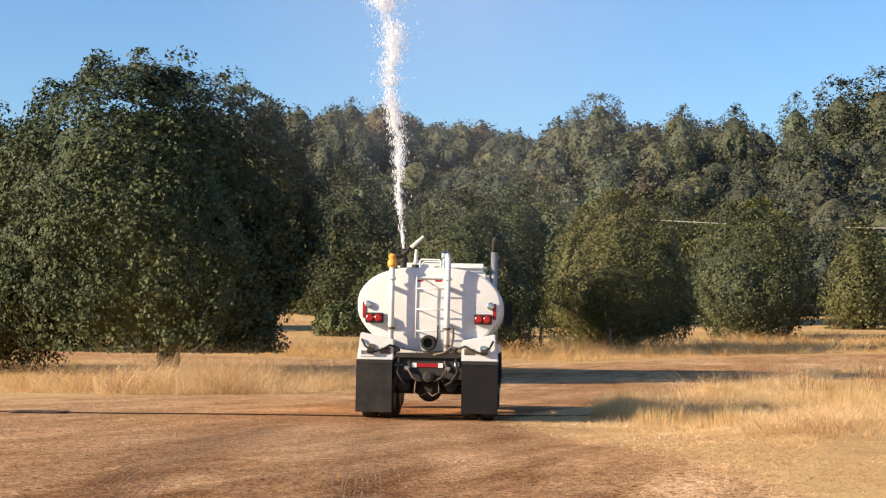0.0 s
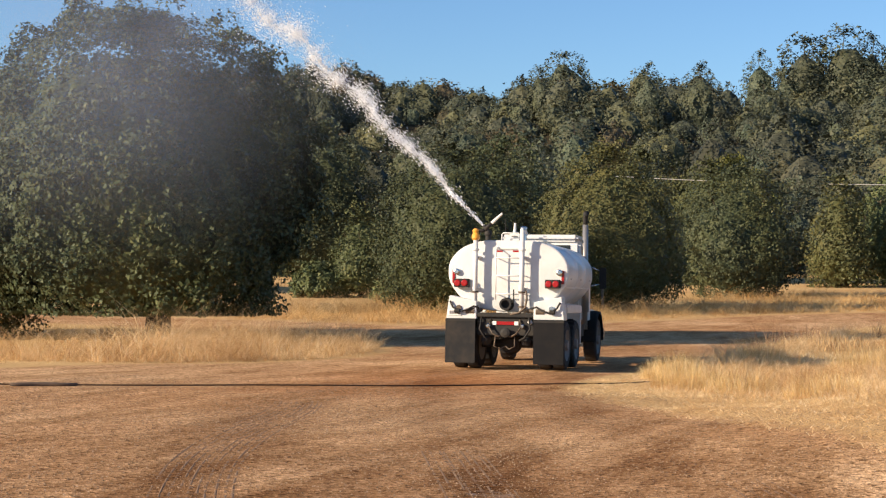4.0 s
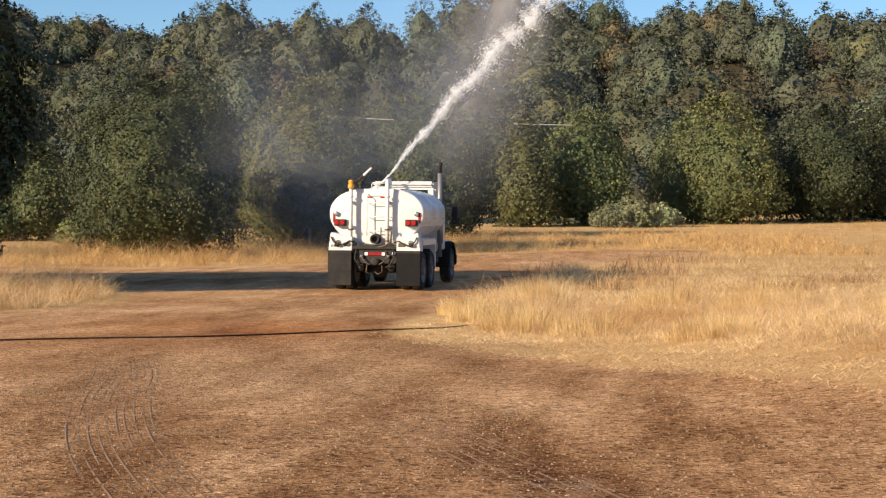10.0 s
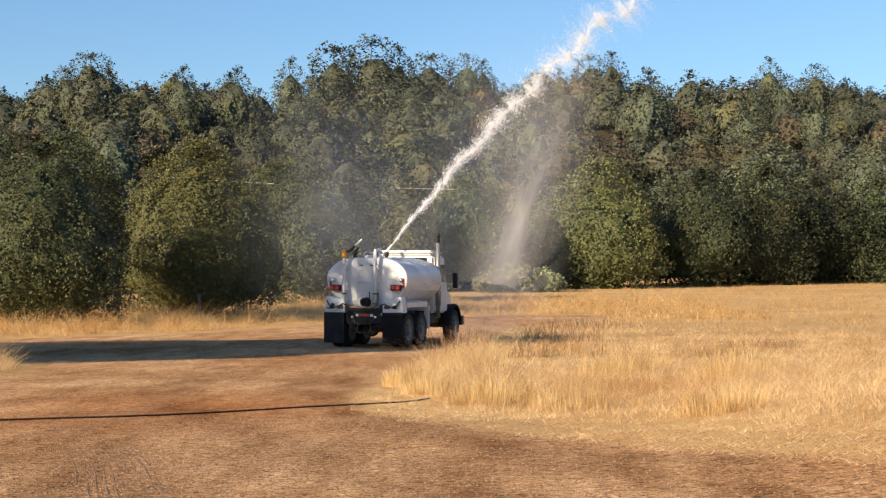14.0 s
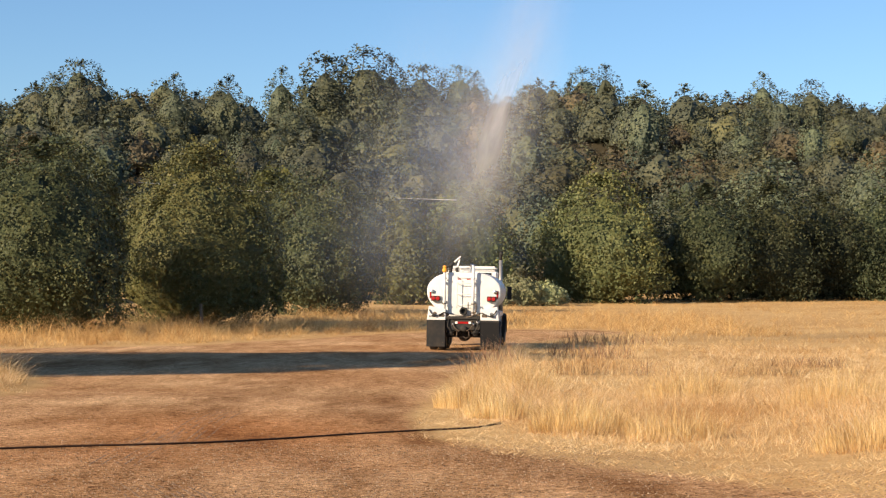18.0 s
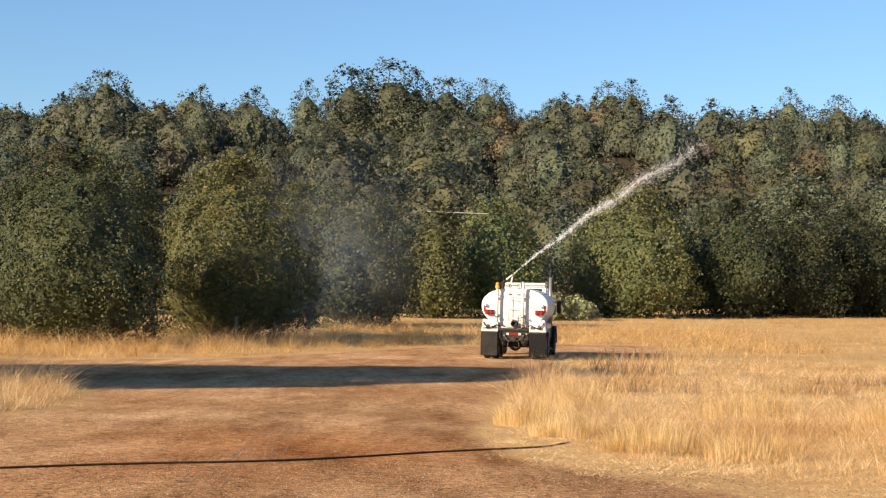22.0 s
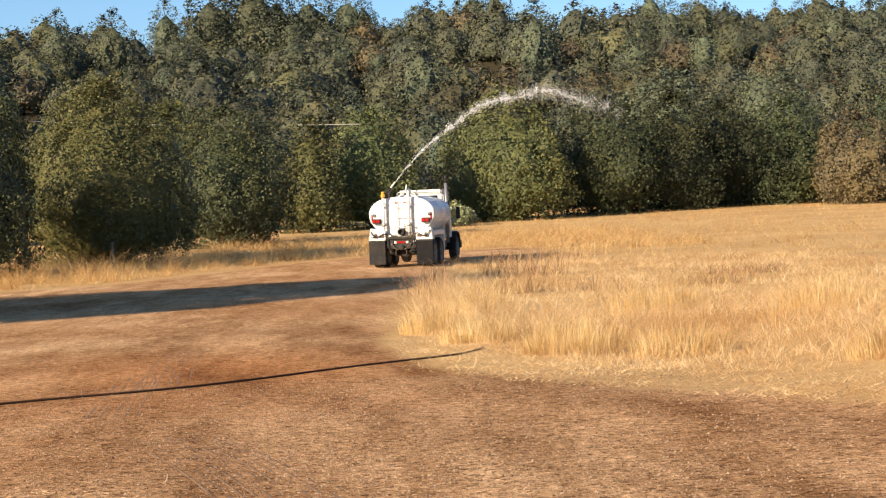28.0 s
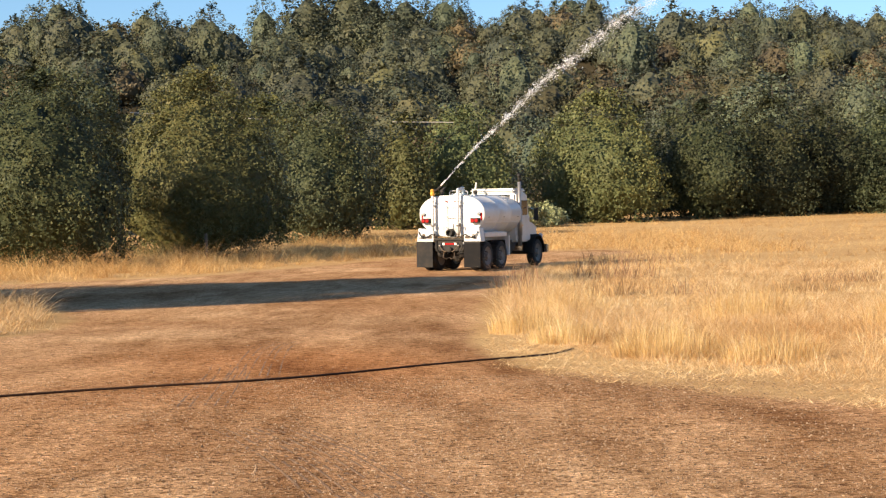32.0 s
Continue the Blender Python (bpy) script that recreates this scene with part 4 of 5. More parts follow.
# bright bushy tufts that stand out of the grass at the edge of the road
for cx, cy, r, count, h in ((1.0, 24.4, 0.45, 1500, 0.5), (1.5, 21.6, 0.45, 1100, 0.45), (2.4, 18.6, 0.5, 1800, 0.5), (3.4, 17.4, 0.45, 1100, 0.46), (5.0, 14.6, 0.45, 1000, 0.4), (6.2, 21.5, 0.6, 1300, 0.6), (4.8, 26.5, 0.7, 1300, 0.66), (2.0, 29.5, 0.6, 1200, 0.7), (8.0, 17.5, 0.5, 1000, 0.5)):
    a, q = rng.random(count) * 6.283, np.sqrt(rng.random(count))
    x, y = cx + np.cos(a) * q * r * 1.3, cy + np.sin(a) * q * r
    fan = np.stack([np.cos(a) * q * 0.28, np.sin(a) * q * 0.28], 1) + 0.24 * rng.normal(size=(count, 2))
    tagged(blades("grass_tuft", x, y, h * (1.15 - 0.6 * q ** 2) * (0.35 + 0.75 * rng.random(count) ** 1.3), np.full(count, 0.0026), fan, TUFT, "bushy pale golden tuft of dry grass", rng), category="grass tuft", group="grass tufts")

# ---- water truck ----
def painted(name, base, rough, dirt, amount=0.35, metal=0.0):
    """Paint or metal with road dust on it."""
    m, nt, p = material(name, rough, metal, base)
    film = ramp(nt, noise_tex(nt, 3.2, 7), [(0.42, (0, 0, 0)), (0.78, (amount, amount, amount))])
    p.inputs["Specular IOR Level"].default_value = 0.5 if base[0] > 0.05 else 0.15
    nt.links.new(mix(nt, film, base, dirt), p.inputs["Base Color"])
    bump(nt, p, noise_tex(nt, 60, 3), 0.15, 0.004)
    return m


DUST = (0.4, 0.29, 0.18)
WHITE = painted("white_paint", (0.63, 0.63, 0.62), 0.34, DUST, 0.25)
RUBBER = painted("black_rubber", (0.02, 0.02, 0.021), 0.7, (0.1, 0.075, 0.05), 0.3)
STEEL = painted("dark_frame_steel", (0.03, 0.029, 0.028), 0.65, (0.08, 0.06, 0.04), 0.45)
CHROME = painted("bright_metal", (0.6, 0.6, 0.6), 0.22, DUST, 0.15, 1.0)
RUST = painted("rusty_fittings", (0.09, 0.068, 0.05), 0.65, (0.3, 0.2, 0.12), 0.6, 0.3)
RIM = painted("dusty_rim", (0.16, 0.15, 0.14), 0.6, (0.2, 0.15, 0.1), 0.5)
FLAP = painted("flap_rubber", (0.011, 0.011, 0.012), 0.85, (0.04, 0.032, 0.025), 0.2)
PIPE = painted("dull_exhaust_metal", (0.32, 0.31, 0.3), 0.4, DUST, 0.3, 0.6)
YELLOW = painted("yellow_paint", (0.75, 0.33, 0.03), 0.4, DUST, 0.25)
RED, _, _ = material("red_lens", 0.2, 0, (0.3, 0.008, 0.008))
CLEAR, _, _ = material("clear_lens", 0.15, 0, (0.85, 0.83, 0.78))
GLASS, _, p = material("dark_window_glass", 0.05, 0, (0.02, 0.024, 0.027))
PLATE, _, _ = material("number_plate", 0.4, 0, (0.75, 0.73, 0.68))
INK, _, _ = material("dark_lettering", 0.5, 0, (0.1, 0.09, 0.1))


def mesh_part(name, bm, mat, parent, label="", shade=False):
    me = bpy.data.meshes.new(name)
    bm.to_mesh(me)
    bm.free()
    if shade:
        me.polygons.foreach_set("use_smooth", np.ones(len(me.polygons), bool))
    me.materials.append(mat)
    ob = new(name, me)
    ob.parent = parent
    if label:
        ob["label"] = label
    return ob


def box(name, x0, x1, y0, y1, z0, z1, mat, parent, label="", edge=0.012, taper=None):
    """A box with bevelled edges; taper(v) may shift its corners."""
    bm = bmesh.new()
    bmesh.ops.create_cube(bm, size=1)
    for v in bm.verts:
        v.co = Vector(((x0 + x1) / 2 + v.co.x * (x1 - x0), (y0 + y1) / 2 + v.co.y * (y1 - y0), (z0 + z1) / 2 + v.co.z * (z1 - z0)))
        if taper:
            v.co = Vector(taper(*v.co))
    e = min(edge, 0.4 * min(abs(x1 - x0), abs(y1 - y0), abs(z1 - z0)))
    bmesh.ops.bevel(bm, geom=bm.edges[:], offset=e, segments=2, affect="EDGES", clamp_overlap=True)
    return mesh_part(name, bm, mat, parent, label)


def pipe(name, points, r, mat, parent, label="", sides=12):
    v, f = tube(points, r, sides)
    return link(name, v, f, mat, parent, label, shade=True)


def disc(name, centre, axis, profile, mat, parent, label="", sides=28):
    """A turned shape: profile of (along the axis, radius) from centre."""
    a = Vector(axis).normalized()
    u = a.orthogonal().normalized()
    w = a.cross(u)
    c = Vector(centre)
    rows = []
    for along, r in profile:
        for j in range(sides):
            g = 2 * math.pi * j / sides
            rows.append(tuple(c + a * along + (u * math.cos(g) + w * math.sin(g)) * max(r, 1e-4)))
    f = [(i * sides + j, i * sides + (j + 1) % sides, (i + 1) * sides + (j + 1) % sides, (i + 1) * sides + j) for i in range(len(profile) - 1) for j in range(sides)]
    f += [tuple(range(sides))[::-1], tuple(range((len(profile) - 1) * sides, len(profile) * sides))]
    return link(name, np.array(rows), f, mat, parent, label, shade=False)


truck = tagged(new("water_truck"), "white water tank truck with black mud flaps on the dirt road", "truck")


def section():
    """The tank's section: a flat top, sloping shoulders, short upright sides and a tapering belly."""
    pts = [(0.0, 2.70), (0.56, 2.70), (1.0, 2.55), (1.27, 2.25), (1.27, 1.84), (1.02, 1.5), (0.62, 1.27), (0.0, 1.2)]
    pts = pts + [(-x, z) for x, z in pts[-2:0:-1]]
    for _ in range(2):
        pts = [q for a, b in zip(pts, pts[1:] + pts[:1]) for q in ((0.78 * a[0] + 0.22 * b[0], 0.78 * a[1] + 0.22 * b[1]), (0.22 * a[0] + 0.78 * b[0], 0.22 * a[1] + 0.78 * b[1]))]
    return pts[::-1]


def tank_shell():
    ring = section()
    rows, n = [], len(ring)
    for y, k in ((0.30, 0.0), (0.305, 0.5), (0.315, 0.85), (0.33, 0.975), (0.33, 0.975), (0.345, 1.008), (0.39, 1.008), (0.395, 1.0), (0.395, 1.0), (1.65, 1.0), (1.66, 1.006), (1.70, 1.006), (1.71, 1.0), (2.8, 1.0), (2.81, 1.006), (2.85, 1.006), (2.86, 1.0), (3.85, 1.0), (3.89, 0.985), (3.94, 0.75), (3.96, 0.0)):
        for x, z in ring:
            rows.append((x * max(k, 0.001), y, 1.95 + (z - 1.95) * max(k, 0.001)))
    f = [(i * n + j, (i + 1) * n + j, (i + 1) * n + (j + 1) % n, i * n + (j + 1) % n) for i in range(20) if i not in (3, 7) for j in range(n)]
    return link("tank", np.array(rows), f, WHITE, truck, "white elliptical steel water tank", shade=True)


tank = tank_shell()
# rear ladder, risers and fittings
for z in (1.58, 1.96, 2.33):
    pipe("rung", [(-0.22, 0.12, z), (0.38, 0.12, z)], 0.013, WHITE, truck, "white ladder rung", 8)
    for x in (-0.22, 0.38):
        pipe("rung_bracket", [(x, 0.12, z), (x, 0.33, z)], 0.011, WHITE, truck, "", 6)
pipe("ladder_rail", [(-0.22, 0.12, 1.45), (-0.22, 0.12, 2.5), (-0.22, 0.3, 2.56)], 0.013, WHITE, truck, "", 8)
left = pipe("riser_pipe", [(-0.66, 0.13, 1.18), (-0.66, 0.13, 2.0), (-0.66, 0.13, 2.72)], 0.05, WHITE, truck, "white upright water pipe")
right = pipe("riser_pipe", [(0.33, 0.13, 1.22), (0.33, 0.13, 2.0), (0.33, 0.13, 2.88)], 0.052, WHITE, truck, "white upright water pipe")
for x, top in ((-0.66, 2.72), (0.33, 2.86)):
    for z in (1.32, 1.62, 2.5):
        disc("pipe_flange", (x, 0.13, z - 0.02), (0, 0, 1), [(0, 0.075), (0.04, 0.075)], WHITE if z > 2 else RUST, truck, "", 16)
    for z in (1.7, 2.35):
        box("pipe_clamp", x - 0.07, x + 0.07, 0.15, 0.36, z - 0.02, z + 0.02, WHITE, truck, "", 0.006)
pipe("pipe_elbow", [(0.33, 0.13, 2.86), (0.32, 0.16, 2.92), (0.3, 0.5, 2.93), (0.26, 0.9, 2.86)], 0.045, WHITE, truck)
disc("vent_cap", (0.24, 0.75, 2.66), (0, 0, 1), [(0, 0.06), (0.22, 0.05), (0.26, 0.075), (0.33, 0.075), (0.36, 0.04)], CHROME, truck, "metal vent cap", 16)
# top hatch with its frame
box("hatch", -0.22, 0.2, 0.75, 1.25, 2.68, 2.79, WHITE, truck, "white filling hatch on the tank", 0.03)
pipe("hatch_guard", [(-0.2, 0.62, 2.68), (-0.2, 0.62, 2.84), (-0.17, 0.62, 2.87), (0.15, 0.62, 2.87), (0.18, 0.62, 2.84), (0.18, 0.62, 2.68)], 0.016, WHITE, truck, "white guard rail round the hatch", 8)
pipe("hatch_guard", [(-0.2, 1.35, 2.68), (-0.2, 1.35, 2.84), (-0.17, 1.35, 2.87), (0.15, 1.35, 2.87), (0.18, 1.35, 2.84), (0.18, 1.35, 2.68)], 0.016, WHITE, truck, "", 8)
box("walkway", -0.45, 0.45, 1.4, 3.7, 2.69, 2.73, WHITE, truck, "", 0.01)
# valve mouth and pump plumbing
disc("outlet_valve", (0, 0.36, 1.37), (0, -1, 0), [(0, 0.14), (0.1, 0.14), (0.11, 0.1), (0.24, 0.1), (0.25, 0.125), (0.31, 0.125), (0.31, 0.085), (0.2, 0.08)], STEEL, truck, "black round outlet valve", 24)
pipe("valve_lever", [(0.13, 0.1, 1.36), (0.17, 0.08, 1.45), (0.17, 0.08, 1.68)], 0.014, STEEL, truck, "", 8)
for sx in (-1, 1):
    pipe("spray_pipe", [(sx * 0.5, 0.14, 1.25), (sx * 0.62, 0.1, 1.22), (sx * 0.78, 0.08, 1.22), (sx * 0.93, 0.08, 1.25), (sx * 0.96, 0.08, 1.33)], 0.042, RUST, truck, "", 10)
    disc("spray_head", (sx * 0.98, 0.1, 1.28), (0, -1, 0), [(0, 0.09), (0.05, 0.09), (0.06, 0.06), (0.1, 0.06)], CHROME if sx > 0 else RUST, truck, "round spray head", 18)
    disc("spray_valve", (sx * 0.74, 0.08, 1.22), (1, 0, 0), [(-0.09, 0.05), (-0.09, 0.075), (0.09, 0.075), (0.09, 0.05)], RUST, truck, "", 14)
    disc("work_lamp", (sx * 1.11, 0.22, 1.44), (0, -1, 0), [(0, 0.05), (0.07, 0.06), (0.08, 0.045)], STEEL, truck, "small round work lamp", 16)
    # rear wings over the flaps
    box("rear_wing", *sorted((sx * 0.6, sx * 1.25)), 0.03, 0.42, 1.05, 1.42, WHITE, truck, "white rear wing panel", 0.015, taper=lambda x, y, z: (x * (0.95 if z > 1.3 and abs(x) > 1 else 1), y, z + (0.12 if z > 1.3 and abs(x) > 1 else 0)))
    flap = box("mud_flap", *sorted((sx * 0.61, sx * 1.25)), -0.02, 0.015, 0.14, 1.06, RUBBER if sx < 0 else FLAP, truck, "large black rubber mud flap", 0.006)
    box("flap_strip", *sorted((sx * 0.61, sx * 1.25)), -0.03, -0.018, 1.0, 1.05, STEEL, truck, "", 0.003)
    # lamp clusters
    lamp_box = box("tail_light", *sorted((sx * 0.81, sx * 1.12)), 0.13, 0.3, 1.71, 1.89, STEEL, truck, "red double tail lamp", 0.01)
    for k in (0.89, 1.04):
        ring = disc("lens", (sx * k, 0.13, 1.8), (0, -1, 0), [(0, 0.068), (0.012, 0.068), (0.022, 0.05)], RED, lamp_box, "round red lens", 20)
    box("reflector", *sorted((sx * 1.13, sx * 1.19)), 0.3, 0.34, 1.8, 2.08, RED, truck, "red side reflector", 0.006)
    disc("strobe_light", (sx * 1.09, 0.3, 2.04), (0, -1, 0), [(0, 0.065), (0.05, 0.065), (0.06, 0.04)], CHROME, truck, "round chrome flasher", 18)
    for k in (-0.02,):
        box("marker_light", *sorted((sx * 0.1 - 0.01 + 0.0, sx * 0.24 - 0.01)), 0.31, 0.345, 2.45, 2.5, RED, truck, "small red marker lamp", 0.006)
box("marker_hood", -0.28, 0.26, 0.28, 0.36, 2.51, 2.55, WHITE, truck, "", 0.008)
box("bumper_channel", -0.64, 0.64, 0.05, 0.3, 1.1, 1.19, STEEL, truck, "dark steel rear channel", 0.01)
box("rear_crossmember", -0.6, 0.62, 0.12, 0.32, 0.72, 1.1, STEEL, truck, "", 0.015)
bar = box("reflective_bar", -0.27, 0.27, 0.1, 0.116, 0.94, 1.01, RED, truck, "red and white reflective bar", 0.003)
for sx in (-1, 1):
    box("white_end", *sorted((sx * 0.19, sx * 0.275)), 0.094, 0.11, 0.935, 1.015, PLATE, bar, "", 0.002)
plate = box("number_plate", -1.2, -0.92, 0.012, 0.026, 1.12, 1.25, PLATE, truck, "white number plate", 0.004)
for i in range(6):
    box("letter_bar", -1.17 + i * 0.039, -1.145 + i * 0.039, 0.006, 0.012, 1.15, 1.22, INK, plate, "", 0.001)
# tow hitch and hanging hoses
disc("pintle_hook", (0.02, 0.12, 0.78), (0, -1, 0), [(0, 0.09), (0.08, 0.07), (0.09, 0.1), (0.15, 0.1), (0.17, 0.05)], STEEL, truck, "heavy dark tow hook", 18)
for sx in (-1, 1):
    pipe("air_hose", [(sx * 0.3, 0.1, 1.05), (sx * 0.34, 0.03, 0.9), (sx * 0.25, 0.0, 0.76), (sx * 0.14, 0.02, 0.7), (sx * 0.05, 0.06, 0.72)], 0.018, RUST, truck, "", 8)
    disc("glad_hand", (sx * 0.36, 0.1, 0.92), (0, -1, 0), [(0, 0.05), (0.05, 0.05), (0.07, 0.03)], CHROME, truck, "", 14)
    pipe("safety_chain", [(sx * 0.2, 0.08, 0.7), (sx * 0.22, 0.02, 0.5), (sx * 0.1, 0.02, 0.44), (0.02, 0.06, 0.5)], 0.014, RUST, truck, "", 6)
pipe("drain_hose", [(0.43, 0.1, 1.65), (0.45, 0.07, 1.5), (0.42, 0.06, 1.3), (0.3, 0.05, 1.2), (0.1, 0.06, 1.16)], 0.022, RUST, truck, "rusty hanging hose", 8)
for sx in (-1, 1):
    pipe("black_hose", [(sx * 1.16, 0.0, 1.42), (sx * 1.1, -0.03, 1.3), (sx * 0.95, -0.04, 1.2), (sx * 0.8, -0.03, 1.24), (sx * 0.66, 0.02, 1.32), (sx * 0.55, 0.06, 1.28)], 0.02, STEEL, truck, "", 8)
    disc("hose_coupling", (sx * 1.0, -0.03, 1.22), (1, 0, 0), [(-0.06, 0.03), (-0.05, 0.05), (0.05, 0.05), (0.06, 0.03)], STEEL, truck, "", 12)
    pipe("brake_line", [(sx * 0.5, 0.08, 1.1), (sx * 0.53, 0.03, 0.85), (sx * 0.42, 0.02, 0.68), (sx * 0.3, 0.1, 0.62)], 0.02, STEEL, truck, "", 8)
    disc("brake_chamber", (sx * 0.42, 0.3, 0.62), (0, -1, 0), [(0, 0.1), (0.1, 0.11), (0.12, 0.08), (0.16, 0.03)], STEEL, truck, "black brake chamber", 16)
reverse = disc("reversing_lamp", (0.52, 0.12, 1.0), (0, -1, 0), [(0, 0.045), (0.02, 0.05), (0.03, 0.03)], CLEAR, truck, "small clear reversing lamp", 14)
# chassis
for sx in (-1, 1):
    box("frame_rail", *sorted((sx * 0.36, sx * 0.45)), 0.25, 6.35, 0.78, 1.05, STEEL, truck, "dark steel frame rail", 0.01)
    box("tank_skirt", *sorted((sx * 0.8, sx * 1.25)), 0.42, 2.45, 1.2, 1.36, WHITE, truck, "white wing over the rear wheels", 0.02, taper=lambda x, y, z: (x, y, z + (0.06 if abs(x) < 1.1 else 0)))
    box("side_trim", *sorted((sx * 1.16, sx * 1.2)), 0.45, 3.8, 1.72, 1.76, WHITE, truck, "", 0.006)
    for y in (0.7, 2.1, 3.45):
        for z in (1.9, 2.1):
            box("side_marker", *sorted((sx * 1.19, sx * 1.262)), y, y + 0.14, z, z + 0.05, STEEL, truck, "small dark side marker", 0.006)
    box("fuel_tank", *sorted((sx * 0.55, sx * 1.15)), 2.85, 3.55, 0.55, 1.05, CHROME if sx < 0 else STEEL, truck, "side fuel tank", 0.12)
    box("step_bracket", *sorted((sx * 1.0, sx * 1.16)), 2.85, 2.95, 0.5, 1.22, WHITE, truck, "white side bracket", 0.01)
for y in (0.78, 2.08, 5.75):
    pipe("axle", [(-0.95, y, 0.52), (0.95, y, 0.52)], 0.07, STEEL, truck)
disc("differential", (0, 0.62, 0.55), (0, 1, 0), [(0, 0.08), (0.05, 0.2), (0.2, 0.24), (0.35, 0.16)], STEEL, truck, "", 20)
# cab and bonnet
cab = box("cab", -1.02, 1.02, 4.35, 5.75, 0.95, 2.82, WHITE, truck, "white truck cab", 0.07, taper=lambda x, y, z: (x * (0.93 if z > 2 else 1), y - (0.22 if z > 2 and y > 5.2 else 0), z))
box("cab_roof", -0.9, 0.9, 4.3, 5.5, 2.82, 2.98, WHITE, truck, "", 0.07)
box("rear_window", -0.72, 0.72, 4.33, 4.352, 2.38, 2.74, GLASS, cab, "dark rear cab window", 0.008)
for sx in (-1, 1):
    door = box("cab_door", *sorted((sx * 1.0, sx * 1.035)), 4.62, 5.55, 1.0, 1.95, WHITE, cab, "", 0.012)
    box("door_handle", *sorted((sx * 1.035, sx * 1.06)), 4.7, 4.84, 1.55, 1.6, CHROME, door, "", 0.006)
    box("side_window", *sorted((sx * 0.955, sx * 0.985)), 4.6, 5.45, 1.95, 2.52, GLASS, cab, "dark side window", 0.01)
    mirror = box("mirror", *sorted((sx * 1.26, sx * 1.42)), 5.42, 5.5, 1.75, 2.25, STEEL if sx > 0 else WHITE, truck, "tall door mirror", 0.02)
    pipe("mirror_arm", [(sx * 1.0, 5.5, 1.8), (sx * 1.24, 5.48, 1.85)], 0.014, CHROME, truck, "", 8)
    pipe("mirror_arm", [(sx * 0.96, 5.5, 2.3), (sx * 1.24, 5.48, 2.18)], 0.014, CHROME, truck, "", 8)
    # front wings
    wing = bmesh.new()
    n = 16
    ring = []
    for i in range(n + 1):
        g = math.pi * (-0.02 + 1.04 * i / n)
        ring.append([(sx * x, 6.05 + math.cos(g) * r, 0.55 + math.sin(g) * r) for x, r in ((0.78, 0.66), (1.14, 0.68), (1.2, 0.66), (1.2, 0.61))])
    vs = [[wing.verts.new(c) for c in row] for row in ring]
    for a, b in zip(vs, vs[1:]):
        for j in range(3):
            wing.faces.new((a[j], a[j + 1], b[j + 1], b[j]))
    bmesh.ops.solidify(wing, geom=wing.faces[:], thickness=0.02)
    mesh_part("front_wing", wing, STEEL, truck, "black rounded front wing", True)
    disc("headlight", (sx * 0.85, 7.1, 1.15), (0, 1, 0), [(0, 0.1), (0.04, 0.1), (0.07, 0.06)], CLEAR, truck, "round headlight", 18)
box("bonnet", -0.82, 0.82, 5.7, 7.15, 1.0, 1.85, WHITE, truck, "white sloping bonnet", 0.08, taper=lambda x, y, z: (x * (0.86 if y > 6.5 else 1), y, z - (0.28 if z > 1.4 and y > 6.5 else 0)))
box("grille", -0.45, 0.45, 7.12, 7.18, 0.95, 1.5, CHROME, truck, "bright grille", 0.02)
box("front_bumper", -1.15, 1.15, 7.1, 7.3, 0.5, 0.82, CHROME, truck, "bright front bumper", 0.03)
box("windscreen", -0.82, 0.82, 5.6, 5.64, 1.85, 2.4, GLASS, truck, "dark windscreen", 0.01, taper=lambda x, y, z: (x, y - (0.2 if z > 2.2 else 0), z))
pipe("exhaust_pipe", [(1.05, 4.5, 0.8), (1.05, 4.5, 2.0), (1.05, 4.5, 3.22)], [0.075, 0.075, 0.065], PIPE, truck, "tall grey upright exhaust", 14)
pipe("exhaust_tip", [(1.05, 4.5, 3.2), (1.05, 4.5, 3.36), (1.06, 4.46, 3.43), (1.08, 4.38, 3.48)], [0.06, 0.055, 0.06, 0.07], STEEL, truck, "black flared exhaust tip", 14)
pipe("exhaust_guard", [(1.05, 4.5, 1.2), (1.05, 4.5, 2.2)], 0.1, PIPE, truck, "", 16)
pipe("antenna", [(-0.95, 5.2, 2.7), (-0.97, 5.15, 3.4)], 0.008, STEEL, truck, "", 6)

for ob in list(truck.children):      # the cab sits close behind the short tank
    if ob.name.split(".")[0] in ("cab", "cab_roof", "mirror", "mirror_arm", "front_wing", "headlight", "bonnet", "grille", "front_bumper", "windscreen", "exhaust_pipe", "exhaust_tip", "exhaust_guard", "antenna"):
        ob.location.y = -0.3

